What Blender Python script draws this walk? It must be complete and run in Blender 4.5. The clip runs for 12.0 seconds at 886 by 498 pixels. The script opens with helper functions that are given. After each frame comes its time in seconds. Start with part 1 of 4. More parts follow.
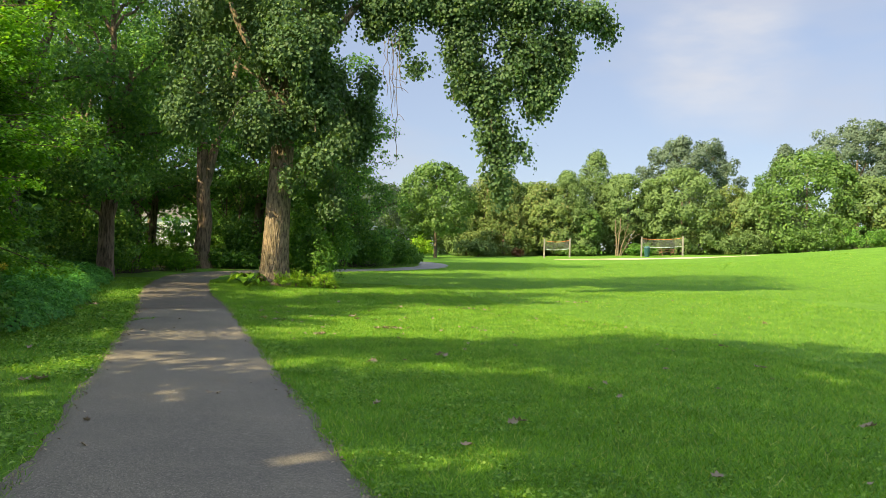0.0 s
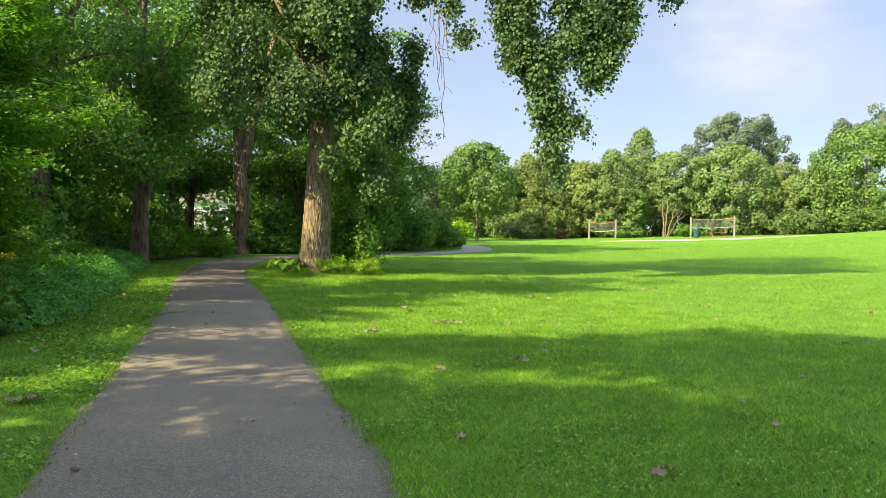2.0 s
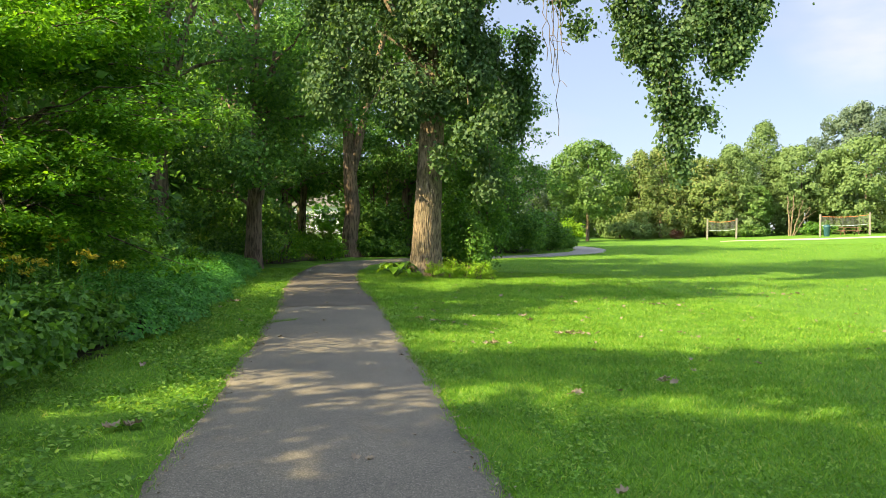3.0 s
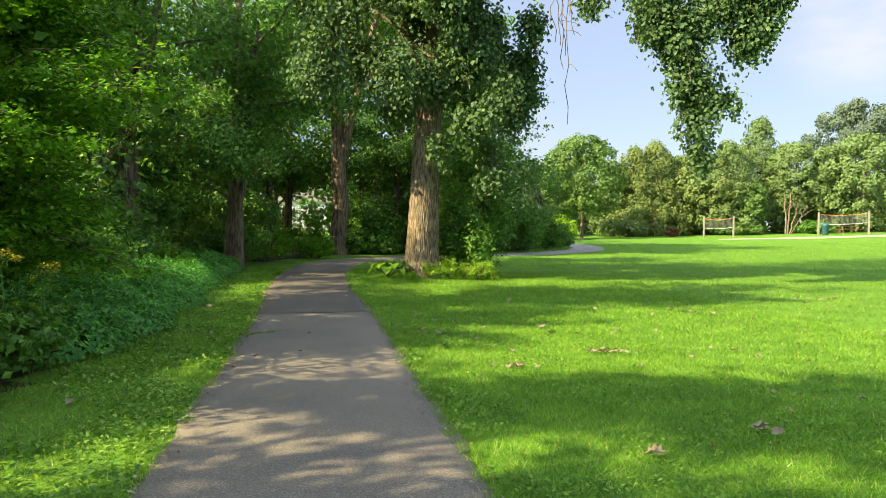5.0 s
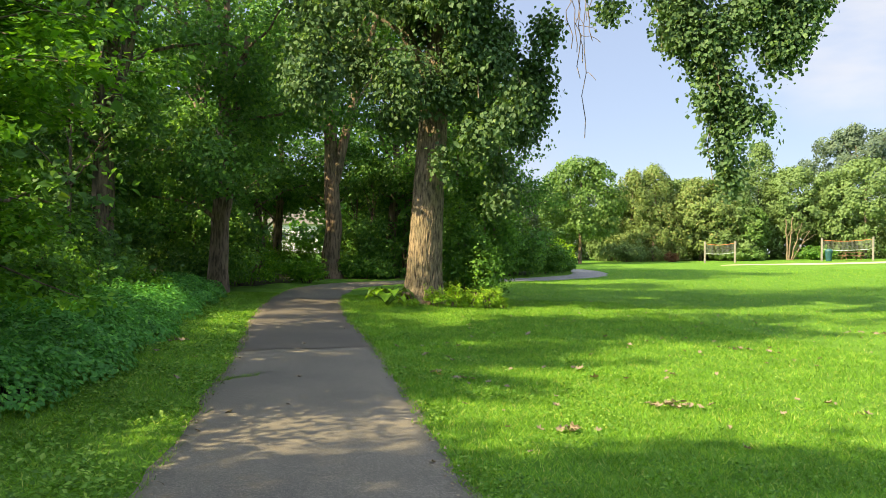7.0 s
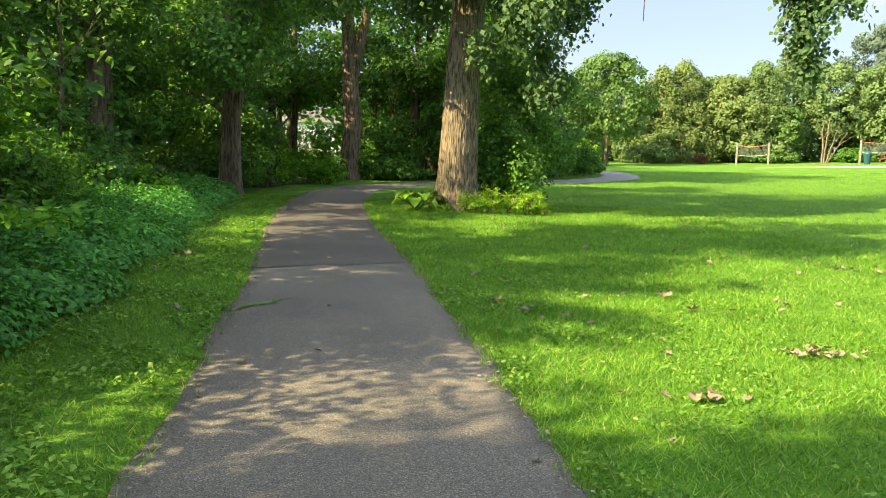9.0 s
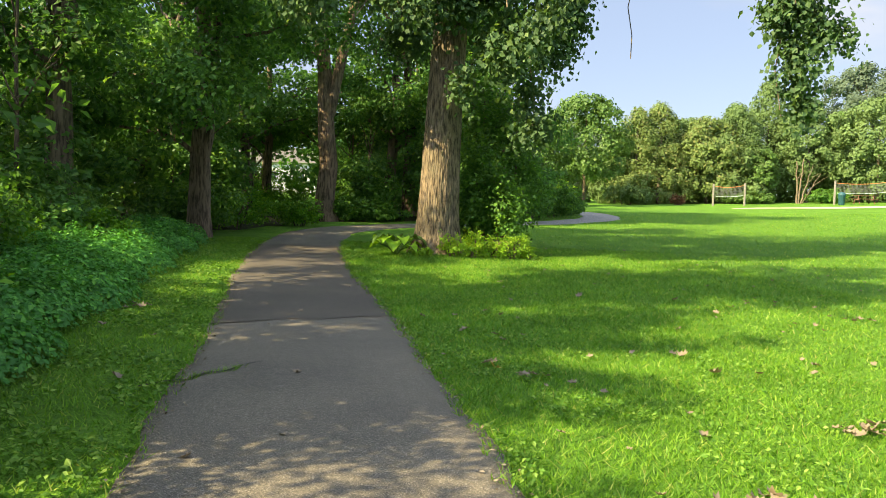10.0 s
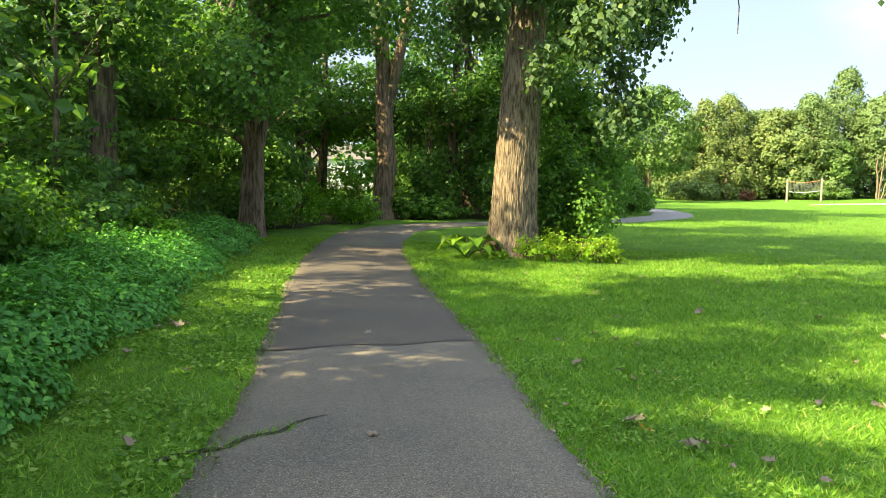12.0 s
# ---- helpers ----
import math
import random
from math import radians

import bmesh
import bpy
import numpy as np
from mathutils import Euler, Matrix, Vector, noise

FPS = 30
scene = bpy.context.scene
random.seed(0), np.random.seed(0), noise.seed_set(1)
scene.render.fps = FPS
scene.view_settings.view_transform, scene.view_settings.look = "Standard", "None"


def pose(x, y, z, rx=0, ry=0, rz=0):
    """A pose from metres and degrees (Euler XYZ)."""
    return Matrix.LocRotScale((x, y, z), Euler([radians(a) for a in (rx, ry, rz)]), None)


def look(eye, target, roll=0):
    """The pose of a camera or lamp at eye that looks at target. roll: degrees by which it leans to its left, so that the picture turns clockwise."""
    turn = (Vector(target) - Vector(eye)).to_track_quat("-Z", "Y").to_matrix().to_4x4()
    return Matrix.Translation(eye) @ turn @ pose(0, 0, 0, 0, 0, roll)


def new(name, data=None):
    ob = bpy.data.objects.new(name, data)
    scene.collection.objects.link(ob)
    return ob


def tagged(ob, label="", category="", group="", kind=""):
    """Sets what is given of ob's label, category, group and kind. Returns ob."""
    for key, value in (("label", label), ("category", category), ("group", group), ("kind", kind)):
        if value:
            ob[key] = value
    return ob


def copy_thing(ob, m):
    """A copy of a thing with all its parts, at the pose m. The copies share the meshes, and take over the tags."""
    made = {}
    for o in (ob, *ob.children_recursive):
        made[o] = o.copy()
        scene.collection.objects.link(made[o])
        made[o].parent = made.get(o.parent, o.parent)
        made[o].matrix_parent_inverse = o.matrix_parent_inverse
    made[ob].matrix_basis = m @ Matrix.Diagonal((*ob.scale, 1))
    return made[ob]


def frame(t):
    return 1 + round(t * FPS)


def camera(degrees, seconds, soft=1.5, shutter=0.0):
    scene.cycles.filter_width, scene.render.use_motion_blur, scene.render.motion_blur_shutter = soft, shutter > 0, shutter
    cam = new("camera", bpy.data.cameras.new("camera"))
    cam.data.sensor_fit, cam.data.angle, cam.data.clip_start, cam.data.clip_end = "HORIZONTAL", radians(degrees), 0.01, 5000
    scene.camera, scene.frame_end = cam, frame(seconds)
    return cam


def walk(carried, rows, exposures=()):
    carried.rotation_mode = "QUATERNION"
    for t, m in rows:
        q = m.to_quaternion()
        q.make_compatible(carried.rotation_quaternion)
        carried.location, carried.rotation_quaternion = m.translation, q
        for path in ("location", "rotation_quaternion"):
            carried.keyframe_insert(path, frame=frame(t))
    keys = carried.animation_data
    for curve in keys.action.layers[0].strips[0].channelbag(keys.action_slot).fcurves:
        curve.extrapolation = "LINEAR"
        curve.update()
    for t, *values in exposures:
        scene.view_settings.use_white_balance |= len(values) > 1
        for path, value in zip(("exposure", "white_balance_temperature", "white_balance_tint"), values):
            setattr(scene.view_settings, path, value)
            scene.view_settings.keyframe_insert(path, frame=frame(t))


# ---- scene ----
cam = camera(59.3, 12.0, soft=0.7)
METRES, EYE, TILT, LEAN, TURN = 12.5, 1.5, 0.0, 0.0, 0.0
ROWS = [
    (0.0, 0.0, 0.0, 0.0, -0.02, 0.68, -1.66),
    (0.5, -0.0151, 0.0374, 0.001, 0.3, -0.08, -1.51),
    (1.0, -0.0192, 0.0781, 0.0013, 0.72, 1.35, -1.23),
    (1.5, -0.0305, 0.1167, -0.0001, 1.15, -0.21, -1.27),
    (2.0, -0.0409, 0.1558, 0.0012, 2.68, -0.66, -1.17),
    (2.5, -0.05, 0.1978, 0.0026, 5.9, -0.63, -0.82),
    (3.0, -0.0673, 0.236, 0.0039, 10.49, -0.69, -0.66),
    (3.5, -0.0726, 0.279, 0.0034, 10.25, -0.59, -0.62),
    (5.5, -0.1356, 0.439, 0.0062, 9.33, -0.99, -0.88),
    (6.0, -0.1434, 0.4827, 0.0062, 8.86, 0.52, -0.7),
    (6.5, -0.1616, 0.5213, 0.0044, 8.74, 0.9, -1.17),
    (8.5, -0.2267, 0.6747, 0.0044, 9.54, -2.29, -1.6),
    (9.0, -0.2438, 0.713, 0.004, 9.98, -6.49, -1.64),
    (9.5, -0.2515, 0.7528, 0.0045, 7.86, -3.67, -1.91),
    (10.0, -0.266, 0.7919, 0.0059, 8.2, -3.49, -1.65),
    (10.5, -0.2859, 0.822, 0.0084, 9.75, -3.77, -1.46),
    (11.0, -0.2989, 0.8607, 0.0067, 10.67, -3.61, -1.36),
    (11.5, -0.3174, 0.8974, 0.0058, 12.22, -4.04, -1.4),
    (12.0, -0.3273, 0.9367, 0.0055, 12.04, -3.86, -1.52),
]
walk(cam, [(t, pose(0, 0, EYE, TILT, LEAN, TURN) @ pose(METRES * x, METRES * y, METRES * z, 90 + pitch, roll, yaw)) for t, x, y, z, yaw, pitch, roll in ROWS],
     exposures=[(t, stops, 6900, 10) for t, stops in ((0.0, 1.38), (1.0, 1.5), (3.5, 1.74), (5.5, 1.7), (6.0, 1.7), (6.5, 1.62), (8.5, 1.82), (9.0, 1.84), (10.0, 1.62), (11.0, 1.94), (12.0, 2.1))])

# ---- daylight: morning sun from behind and to the left, hazy blue sky with faint clouds ----
SUN_WAY = Vector((0.78, 0.62, -0.72)).normalized()      # the way the light travels
SUN_ELEV = math.asin(-SUN_WAY.z)
sun_data = bpy.data.lights.new("sun", "SUN")
sun_data.energy, sun_data.angle, sun_data.color = 4.75, radians(0.53), (1.0, 0.85, 0.49)
sun = new("sun", sun_data)
sun.matrix_world = look((0, 0, 60), Vector((0, 0, 60)) + SUN_WAY)

world = bpy.data.worlds.new("sky")
scene.world = world
world.use_nodes = True
wn, wl = world.node_tree.nodes, world.node_tree.links
wn.clear()
w_out, w_bg, w_sky = wn.new("ShaderNodeOutputWorld"), wn.new("ShaderNodeBackground"), wn.new("ShaderNodeTexSky")
w_sky.sky_type, w_sky.sun_disc = "NISHITA", False
w_sky.sun_elevation, w_sky.sun_rotation = SUN_ELEV, math.atan2(-SUN_WAY.x, -SUN_WAY.y)
w_sky.air_density, w_sky.dust_density, w_sky.ozone_density = 1.0, 0.25, 2.0
w_tc, w_map, w_noise, w_ramp, w_mix = (wn.new("ShaderNodeTexCoord"), wn.new("ShaderNodeMapping"), wn.new("ShaderNodeTexNoise"),
                                       wn.new("ShaderNodeValToRGB"), wn.new("ShaderNodeMixRGB"))
w_map.inputs["Scale"].default_value = (2.2, 2.2, 6.5)
w_map.inputs["Location"].default_value = (0.35, 0.1, 0.2)
w_noise.inputs["Scale"].default_value, w_noise.inputs["Detail"].default_value = 1.3, 4.0
w_ramp.color_ramp.elements[0].position, w_ramp.color_ramp.elements[1].position = 0.5, 0.78
w_ramp.color_ramp.elements[0].color, w_ramp.color_ramp.elements[1].color = (0, 0, 0, 1), (0.75, 0.75, 0.75, 1)
w_mix.inputs["Color2"].default_value = (1.9, 1.98, 2.25, 1)
w_haze = wn.new("ShaderNodeMixRGB")
w_haze.inputs["Fac"].default_value, w_haze.inputs["Color2"].default_value = 0.82, (1.1, 1.31, 1.86, 1)
w_bg.inputs["Strength"].default_value = 0.13


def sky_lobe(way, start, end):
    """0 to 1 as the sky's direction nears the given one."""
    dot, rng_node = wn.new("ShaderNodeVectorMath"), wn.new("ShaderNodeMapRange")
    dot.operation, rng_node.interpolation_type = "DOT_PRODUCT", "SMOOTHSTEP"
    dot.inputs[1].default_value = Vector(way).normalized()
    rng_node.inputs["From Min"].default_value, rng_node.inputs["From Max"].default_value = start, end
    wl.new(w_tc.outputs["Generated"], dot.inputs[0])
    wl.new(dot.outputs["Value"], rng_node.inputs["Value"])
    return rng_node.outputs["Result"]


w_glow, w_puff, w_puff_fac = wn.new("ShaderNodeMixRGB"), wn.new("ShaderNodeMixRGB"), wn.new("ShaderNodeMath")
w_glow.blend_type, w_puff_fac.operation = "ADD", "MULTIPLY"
w_glow.inputs["Color2"].default_value = (4.4, 5.1, 5.9, 1)         # bright haze round the sun, out of view, added to fill the shade
w_puff.inputs["Color2"].default_value = (2.5, 2.5, 2.6, 1)
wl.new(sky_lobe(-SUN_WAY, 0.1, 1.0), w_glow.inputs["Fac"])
wl.new(sky_lobe((0.346, 1.0, 0.275), 0.9925, 0.9995), w_puff_fac.inputs[0])
wl.new(w_tc.outputs["Generated"], w_map.inputs["Vector"])
wl.new(w_map.outputs["Vector"], w_noise.inputs["Vector"])
wl.new(w_noise.outputs["Fac"], w_ramp.inputs["Fac"])
wl.new(w_ramp.outputs["Color"], w_mix.inputs["Fac"])
wl.new(w_sky.outputs["Color"], w_haze.inputs["Color1"])
wl.new(w_haze.outputs["Color"], w_mix.inputs["Color1"])
w_wisp, w_torn = wn.new("ShaderNodeTexNoise"), wn.new("ShaderNodeMapRange")
w_wisp.inputs["Scale"].default_value, w_wisp.inputs["Detail"].default_value = 3.0, 5.0
w_torn.inputs["From Min"].default_value, w_torn.inputs["From Max"].default_value, w_torn.inputs["To Max"].default_value = 0.36, 0.7, 0.6
wl.new(w_map.outputs["Vector"], w_wisp.inputs["Vector"])
wl.new(w_wisp.outputs["Fac"], w_torn.inputs["Value"])
wl.new(w_torn.outputs["Result"], w_puff_fac.inputs[1])
wl.new(w_mix.outputs["Color"], w_puff.inputs["Color1"])
wl.new(w_puff_fac.outputs["Value"], w_puff.inputs["Fac"])
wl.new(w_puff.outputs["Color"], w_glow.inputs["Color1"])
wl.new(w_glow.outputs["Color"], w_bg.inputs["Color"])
wl.new(w_bg.outputs["Background"], w_out.inputs["Surface"])

# ---- materials ----


def material(name, rough=0.8):
    m = bpy.data.materials.new(name)
    m.use_nodes = True
    b = m.node_tree.nodes["Principled BSDF"]
    b.inputs["Roughness"].default_value = rough
    return m, m.node_tree.nodes, m.node_tree.links, b


def ramp_node(nodes, stops):
    r = nodes.new("ShaderNodeValToRGB")
    while len(r.color_ramp.elements) < len(stops):
        r.color_ramp.elements.new(0.5)
    for e, (p, c) in zip(r.color_ramp.elements, stops):
        e.position, e.color = p, (*c, 1)
    return r


def noise_node(nodes, links, scale, detail=4.0, stretch=(1, 1, 1), rough=0.55):
    tc, mp, n = nodes.new("ShaderNodeTexCoord"), nodes.new("ShaderNodeMapping"), nodes.new("ShaderNodeTexNoise")
    mp.inputs["Scale"].default_value = stretch
    n.inputs["Scale"].default_value, n.inputs["Detail"].default_value, n.inputs["Roughness"].default_value = scale, detail, rough
    links.new(tc.outputs["Object"], mp.inputs["Vector"])
    links.new(mp.outputs["Vector"], n.inputs["Vector"])
    return n


def mix_node(nodes, links, fac, a, b, mode="MIX"):
    mx = nodes.new("ShaderNodeMixRGB")
    mx.blend_type = mode
    for socket, v in (("Fac", fac), ("Color1", a), ("Color2", b)):
        if hasattr(v, "is_linked"):
            links.new(v, mx.inputs[socket])
        elif socket == "Fac":
            mx.inputs[socket].default_value = v
        else:
            mx.inputs[socket].default_value = (*v, 1)
    return mx.outputs["Color"]


def bump_to(nodes, links, b, height, strength, distance):
    bp = nodes.new("ShaderNodeBump")
    bp.inputs["Strength"].default_value, bp.inputs["Distance"].default_value = strength, distance
    links.new(height, bp.inputs["Height"])
    links.new(bp.outputs["Normal"], b.inputs["Normal"])


def leaf_material(name, stops, patch=(0.55, 0.55, 0.5), patch_scale=0.5, translucent=0.35, rough=0.5):
    """Leaves: colour by leaf, tone by patch of the crown, light shining through the blade."""
    m, n, l, b = material(name, rough)
    geo = n.new("ShaderNodeNewGeometry")
    r = ramp_node(n, stops)
    l.new(geo.outputs["Random Per Island"], r.inputs["Fac"])
    nz = noise_node(n, l, patch_scale, 3.0)
    pr = ramp_node(n, [(0.38, patch), (0.62, (1, 1, 1))])
    l.new(nz.outputs["Fac"], pr.inputs["Fac"])
    col = mix_node(n, l, 1.0, r.outputs["Color"], pr.outputs["Color"], "MULTIPLY")
    l.new(col, b.inputs["Base Color"])
    b.inputs["Specular IOR Level"].default_value = 0.35
    tr, mx = n.new("ShaderNodeBsdfTranslucent"), n.new("ShaderNodeMixShader")
    warm = mix_node(n, l, 1.0, col, (1.25, 1.2, 0.55), "MULTIPLY")
    l.new(warm, tr.inputs["Color"])
    mx.inputs["Fac"].default_value = translucent
    l.new(b.outputs["BSDF"], mx.inputs[1])
    l.new(tr.outputs["BSDF"], mx.inputs[2])
    l.new(mx.outputs["Shader"], n["Material Output"].inputs["Surface"])
    return m


M_COTTON = leaf_material("cottonwood_leaf", [(0.0, (0.06, 0.125, 0.052)), (0.6, (0.085, 0.168, 0.066)), (0.94, (0.12, 0.21, 0.074)), (1.0, (0.18, 0.28, 0.08))], patch=(0.8, 0.8, 0.8), translucent=0.4, rough=0.6)
M_MAPLE = leaf_material("maple_leaf", [(0.0, (0.082, 0.227, 0.0186)), (0.6, (0.14, 0.35, 0.0279)), (1.0, (0.262, 0.493, 0.0387))], patch=(0.7, 0.72, 0.6), translucent=0.5)
M_FOREST = leaf_material("forest_leaf", [(0.0, (0.072, 0.185, 0.052)), (0.6, (0.122, 0.282, 0.07)), (0.94, (0.195, 0.4, 0.086)), (1.0, (0.33, 0.52, 0.1))], patch=(0.65, 0.65, 0.6), patch_scale=0.3, translucent=0.5)
M_BRUSH = leaf_material("brush_leaf", [(0.0, (0.078, 0.19, 0.04)), (0.7, (0.135, 0.31, 0.055)), (1.0, (0.225, 0.43, 0.06))], patch=(0.78, 0.78, 0.75), translucent=0.45)
M_HERB = leaf_material("herb_leaf", [(0.0, (0.07, 0.24, 0.05)), (0.6, (0.11, 0.36, 0.07)), (1.0, (0.2, 0.5, 0.08))], patch=(0.7, 0.75, 0.7), patch_scale=1.2)
M_LIME = leaf_material("yellow_green_leaf", [(0.0, (0.155, 0.341, 0.0207)), (0.6, (0.258, 0.477, 0.0311)), (1.0, (0.413, 0.563, 0.0518))], patch=(0.75, 0.75, 0.6), patch_scale=2.0)
M_CEDAR = leaf_material("cedar_foliage", [(0.0, (0.125, 0.2, 0.07)), (0.6, (0.15, 0.235, 0.08)), (1.0, (0.18, 0.265, 0.095))], patch=(0.76, 0.78, 0.74), patch_scale=0.35, translucent=0.3, rough=0.7)
M_RUSTY = leaf_material("bronzed_cedar_foliage", [(0.0, (0.14, 0.205, 0.06)), (0.8, (0.175, 0.25, 0.075)), (1.0, (0.24, 0.24, 0.09))], patch=(0.78, 0.78, 0.72), patch_scale=0.35, translucent=0.3, rough=0.7)
M_SAPL = leaf_material("young_tree_leaf", [(0.0, (0.08, 0.165, 0.036)), (0.6, (0.105, 0.2, 0.044)), (1.0, (0.15, 0.255, 0.055))], patch=(0.75, 0.76, 0.7), translucent=0.3)
# farthest trees: distance haze is put into the leaf colour, greyer and bluer
M_PINE = leaf_material("hazy_tree_foliage", [(0.0, (0.09, 0.14, 0.095)), (0.6, (0.115, 0.165, 0.115)), (1.0, (0.14, 0.19, 0.125))], patch=(0.75, 0.76, 0.74), patch_scale=0.2, translucent=0.25, rough=0.75)

M_DRYBUSH = leaf_material("reddish_leaf", [(0.0, (0.16, 0.07, 0.04)), (1.0, (0.3, 0.14, 0.07))], patch_scale=1.0)

M_WEED = leaf_material("lawn_weed_leaf", [(0.0, (0.07, 0.18, 0.02)), (0.6, (0.16, 0.34, 0.04)), (1.0, (0.32, 0.48, 0.1))], patch=(0.7, 0.76, 0.65), patch_scale=1.2, translucent=0.4)


def bark_material(name, dark, light, scale=9.0):
    m, n, l, b = material(name, 0.9)
    nz = noise_node(n, l, scale, 6.0, (1, 1, 0.16), 0.65)
    r = ramp_node(n, [(0.4, dark), (0.56, light)])
    l.new(nz.outputs["Fac"], r.inputs["Fac"])
    big = noise_node(n, l, 1.3, 3.0)
    br = ramp_node(n, [(0.35, (0.72, 0.75, 0.7)), (0.65, (1.1, 1.05, 1.0))])
    l.new(big.outputs["Fac"], br.inputs["Fac"])
    l.new(mix_node(n, l, 1.0, r.outputs["Color"], br.outputs["Color"], "MULTIPLY"), b.inputs["Base Color"])
    bump_to(n, l, b, nz.outputs["Fac"], 1.0, 0.06)
    return m


M_BARK = bark_material("cottonwood_bark", (0.07, 0.053, 0.038), (0.29, 0.225, 0.158), 24.0)
M_BARK_RED = bark_material("reddish_bark", (0.075, 0.05, 0.036), (0.24, 0.17, 0.125), 14.0)
M_BARK_DARK = bark_material("dark_bark", (0.05, 0.038, 0.028), (0.2, 0.15, 0.11), 8.0)


def asphalt_material(name, dark, light, fleck):
    m, n, l, b = material(name, 0.88)
    fine = noise_node(n, l, 105.0, 3.0, rough=0.75)
    stones, tc, pick = n.new("ShaderNodeTexVoronoi"), n.new("ShaderNodeTexCoord"), n.new("ShaderNodeSeparateColor")
    stones.inputs["Scale"].default_value = 150.0
    l.new(tc.outputs["Object"], stones.inputs["Vector"])
    l.new(stones.outputs["Color"], pick.inputs["Color"])
    r = ramp_node(n, [(0.0, dark), (0.6, light), (0.82, light), (0.95, fleck)])
    l.new(pick.outputs["Red"], r.inputs["Fac"])
    stain = noise_node(n, l, 0.8, 5.0)
    sr = ramp_node(n, [(0.3, (0.8, 0.8, 0.82)), (0.7, (1.12, 1.1, 1.06))])
    l.new(stain.outputs["Fac"], sr.inputs["Fac"])
    l.new(mix_node(n, l, 1.0, r.outputs["Color"], sr.outputs["Color"], "MULTIPLY"), b.inputs["Base Color"])
    bump_to(n, l, b, fine.outputs["Fac"], 0.7, 0.008)
    return m


M_ASPH = asphalt_material("worn_asphalt", (0.07, 0.062, 0.052), (0.164, 0.144, 0.117), (0.29, 0.258, 0.214))
M_ASPH_NEW = asphalt_material("newer_asphalt", (0.06, 0.05, 0.043), (0.1, 0.085, 0.072), (0.18, 0.155, 0.132))
# paler copy of the asphalt: the far stretch's sunlit look is in the colour
M_ASPH_FAR = asphalt_material("sunlit_asphalt", (0.16, 0.155, 0.15), (0.26, 0.25, 0.24), (0.34, 0.33, 0.31))


def ground_material(name, stops, patch, bump=0.05):
    m, n, l, b = material(name, 0.95)
    fine = noise_node(n, l, 38.0, 3.0, rough=0.7)
    r = ramp_node(n, stops)
    l.new(fine.outputs["Fac"], r.inputs["Fac"])
    big = noise_node(n, l, 0.9, 8.0, rough=0.68)
    br = ramp_node(n, [(0.36, patch), (0.62, (1, 1, 1))])
    l.new(big.outputs["Fac"], br.inputs["Fac"])
    l.new(mix_node(n, l, 1.0, r.outputs["Color"], br.outputs["Color"], "MULTIPLY"), b.inputs["Base Color"])
    bump_to(n, l, b, fine.outputs["Fac"], 0.9, bump)
    b.inputs["Specular IOR Level"].default_value = 0.2
    return m


M_LAWN = ground_material("lawn", [(0.3, (0.05, 0.125, 0.014)), (0.5, (0.12, 0.26, 0.024)), (0.72, (0.21, 0.36, 0.045))], (0.66, 0.74, 0.62))
M_SOIL = ground_material("forest_floor", [(0.3, (0.03, 0.028, 0.015)), (0.5, (0.06, 0.06, 0.025)), (0.75, (0.1, 0.085, 0.045))], (0.6, 0.7, 0.55))
M_SAND = ground_material("sand", [(0.3, (0.42, 0.36, 0.25)), (0.6, (0.52, 0.46, 0.34)), (0.8, (0.58, 0.52, 0.4))], (0.85, 0.85, 0.85), 0.02)
M_BLADE = leaf_material("grass_blade", [(0.0, (0.085, 0.22, 0.022)), (0.5, (0.182, 0.395, 0.038)), (0.9, (0.3, 0.5, 0.06)), (1.0, (0.52, 0.52, 0.2))], patch=(0.68, 0.74, 0.66), patch_scale=1.5, translucent=0.5, rough=0.5)

# ---- mesh helpers ----


def mesh_of(name, verts, faces, mats, index=None, smooth=False):
    """A mesh from an array of corners and one or more arrays of faces, each with a fixed number of corners."""
    me = bpy.data.meshes.new(name)
    groups = faces if isinstance(faces, (list, tuple)) else [faces]
    groups = [np.asarray(g, dtype=np.int32) for g in groups if len(g)]
    me.vertices.add(len(verts))
    me.vertices.foreach_set("co", np.asarray(verts, dtype=np.float32).ravel())
    sizes = np.concatenate([np.full(len(g), g.shape[1], dtype=np.int32) for g in groups])
    me.loops.add(int(sizes.sum()))
    me.polygons.add(len(sizes))
    me.loops.foreach_set("vertex_index", np.concatenate([g.ravel() for g in groups]))
    me.polygons.foreach_set("loop_start", np.concatenate([[0], np.cumsum(sizes)[:-1]]).astype(np.int32))
    for m in (mats if isinstance(mats, (list, tuple)) else [mats]):
        me.materials.append(m)
    if index is not None:
        me.polygons.foreach_set("material_index", np.asarray(index, dtype=np.int32))
    me.polygons.foreach_set("use_smooth", np.full(len(sizes), smooth, dtype=bool))
    me.update(calc_edges=True)
    me.validate()
    return me


def piece(name, me, parent, label=""):
    """A mesh as one part under its thing."""
    ob = new(name, me)
    ob.parent = parent
    if label:
        ob["label"] = label
    return ob


def thing(name, place, label, category, group="", kind="", turn=0.0):
    ob = new(name)
    ob.matrix_world = pose(*place, 0, 0, turn)
    return tagged(ob, label, category, group, kind)


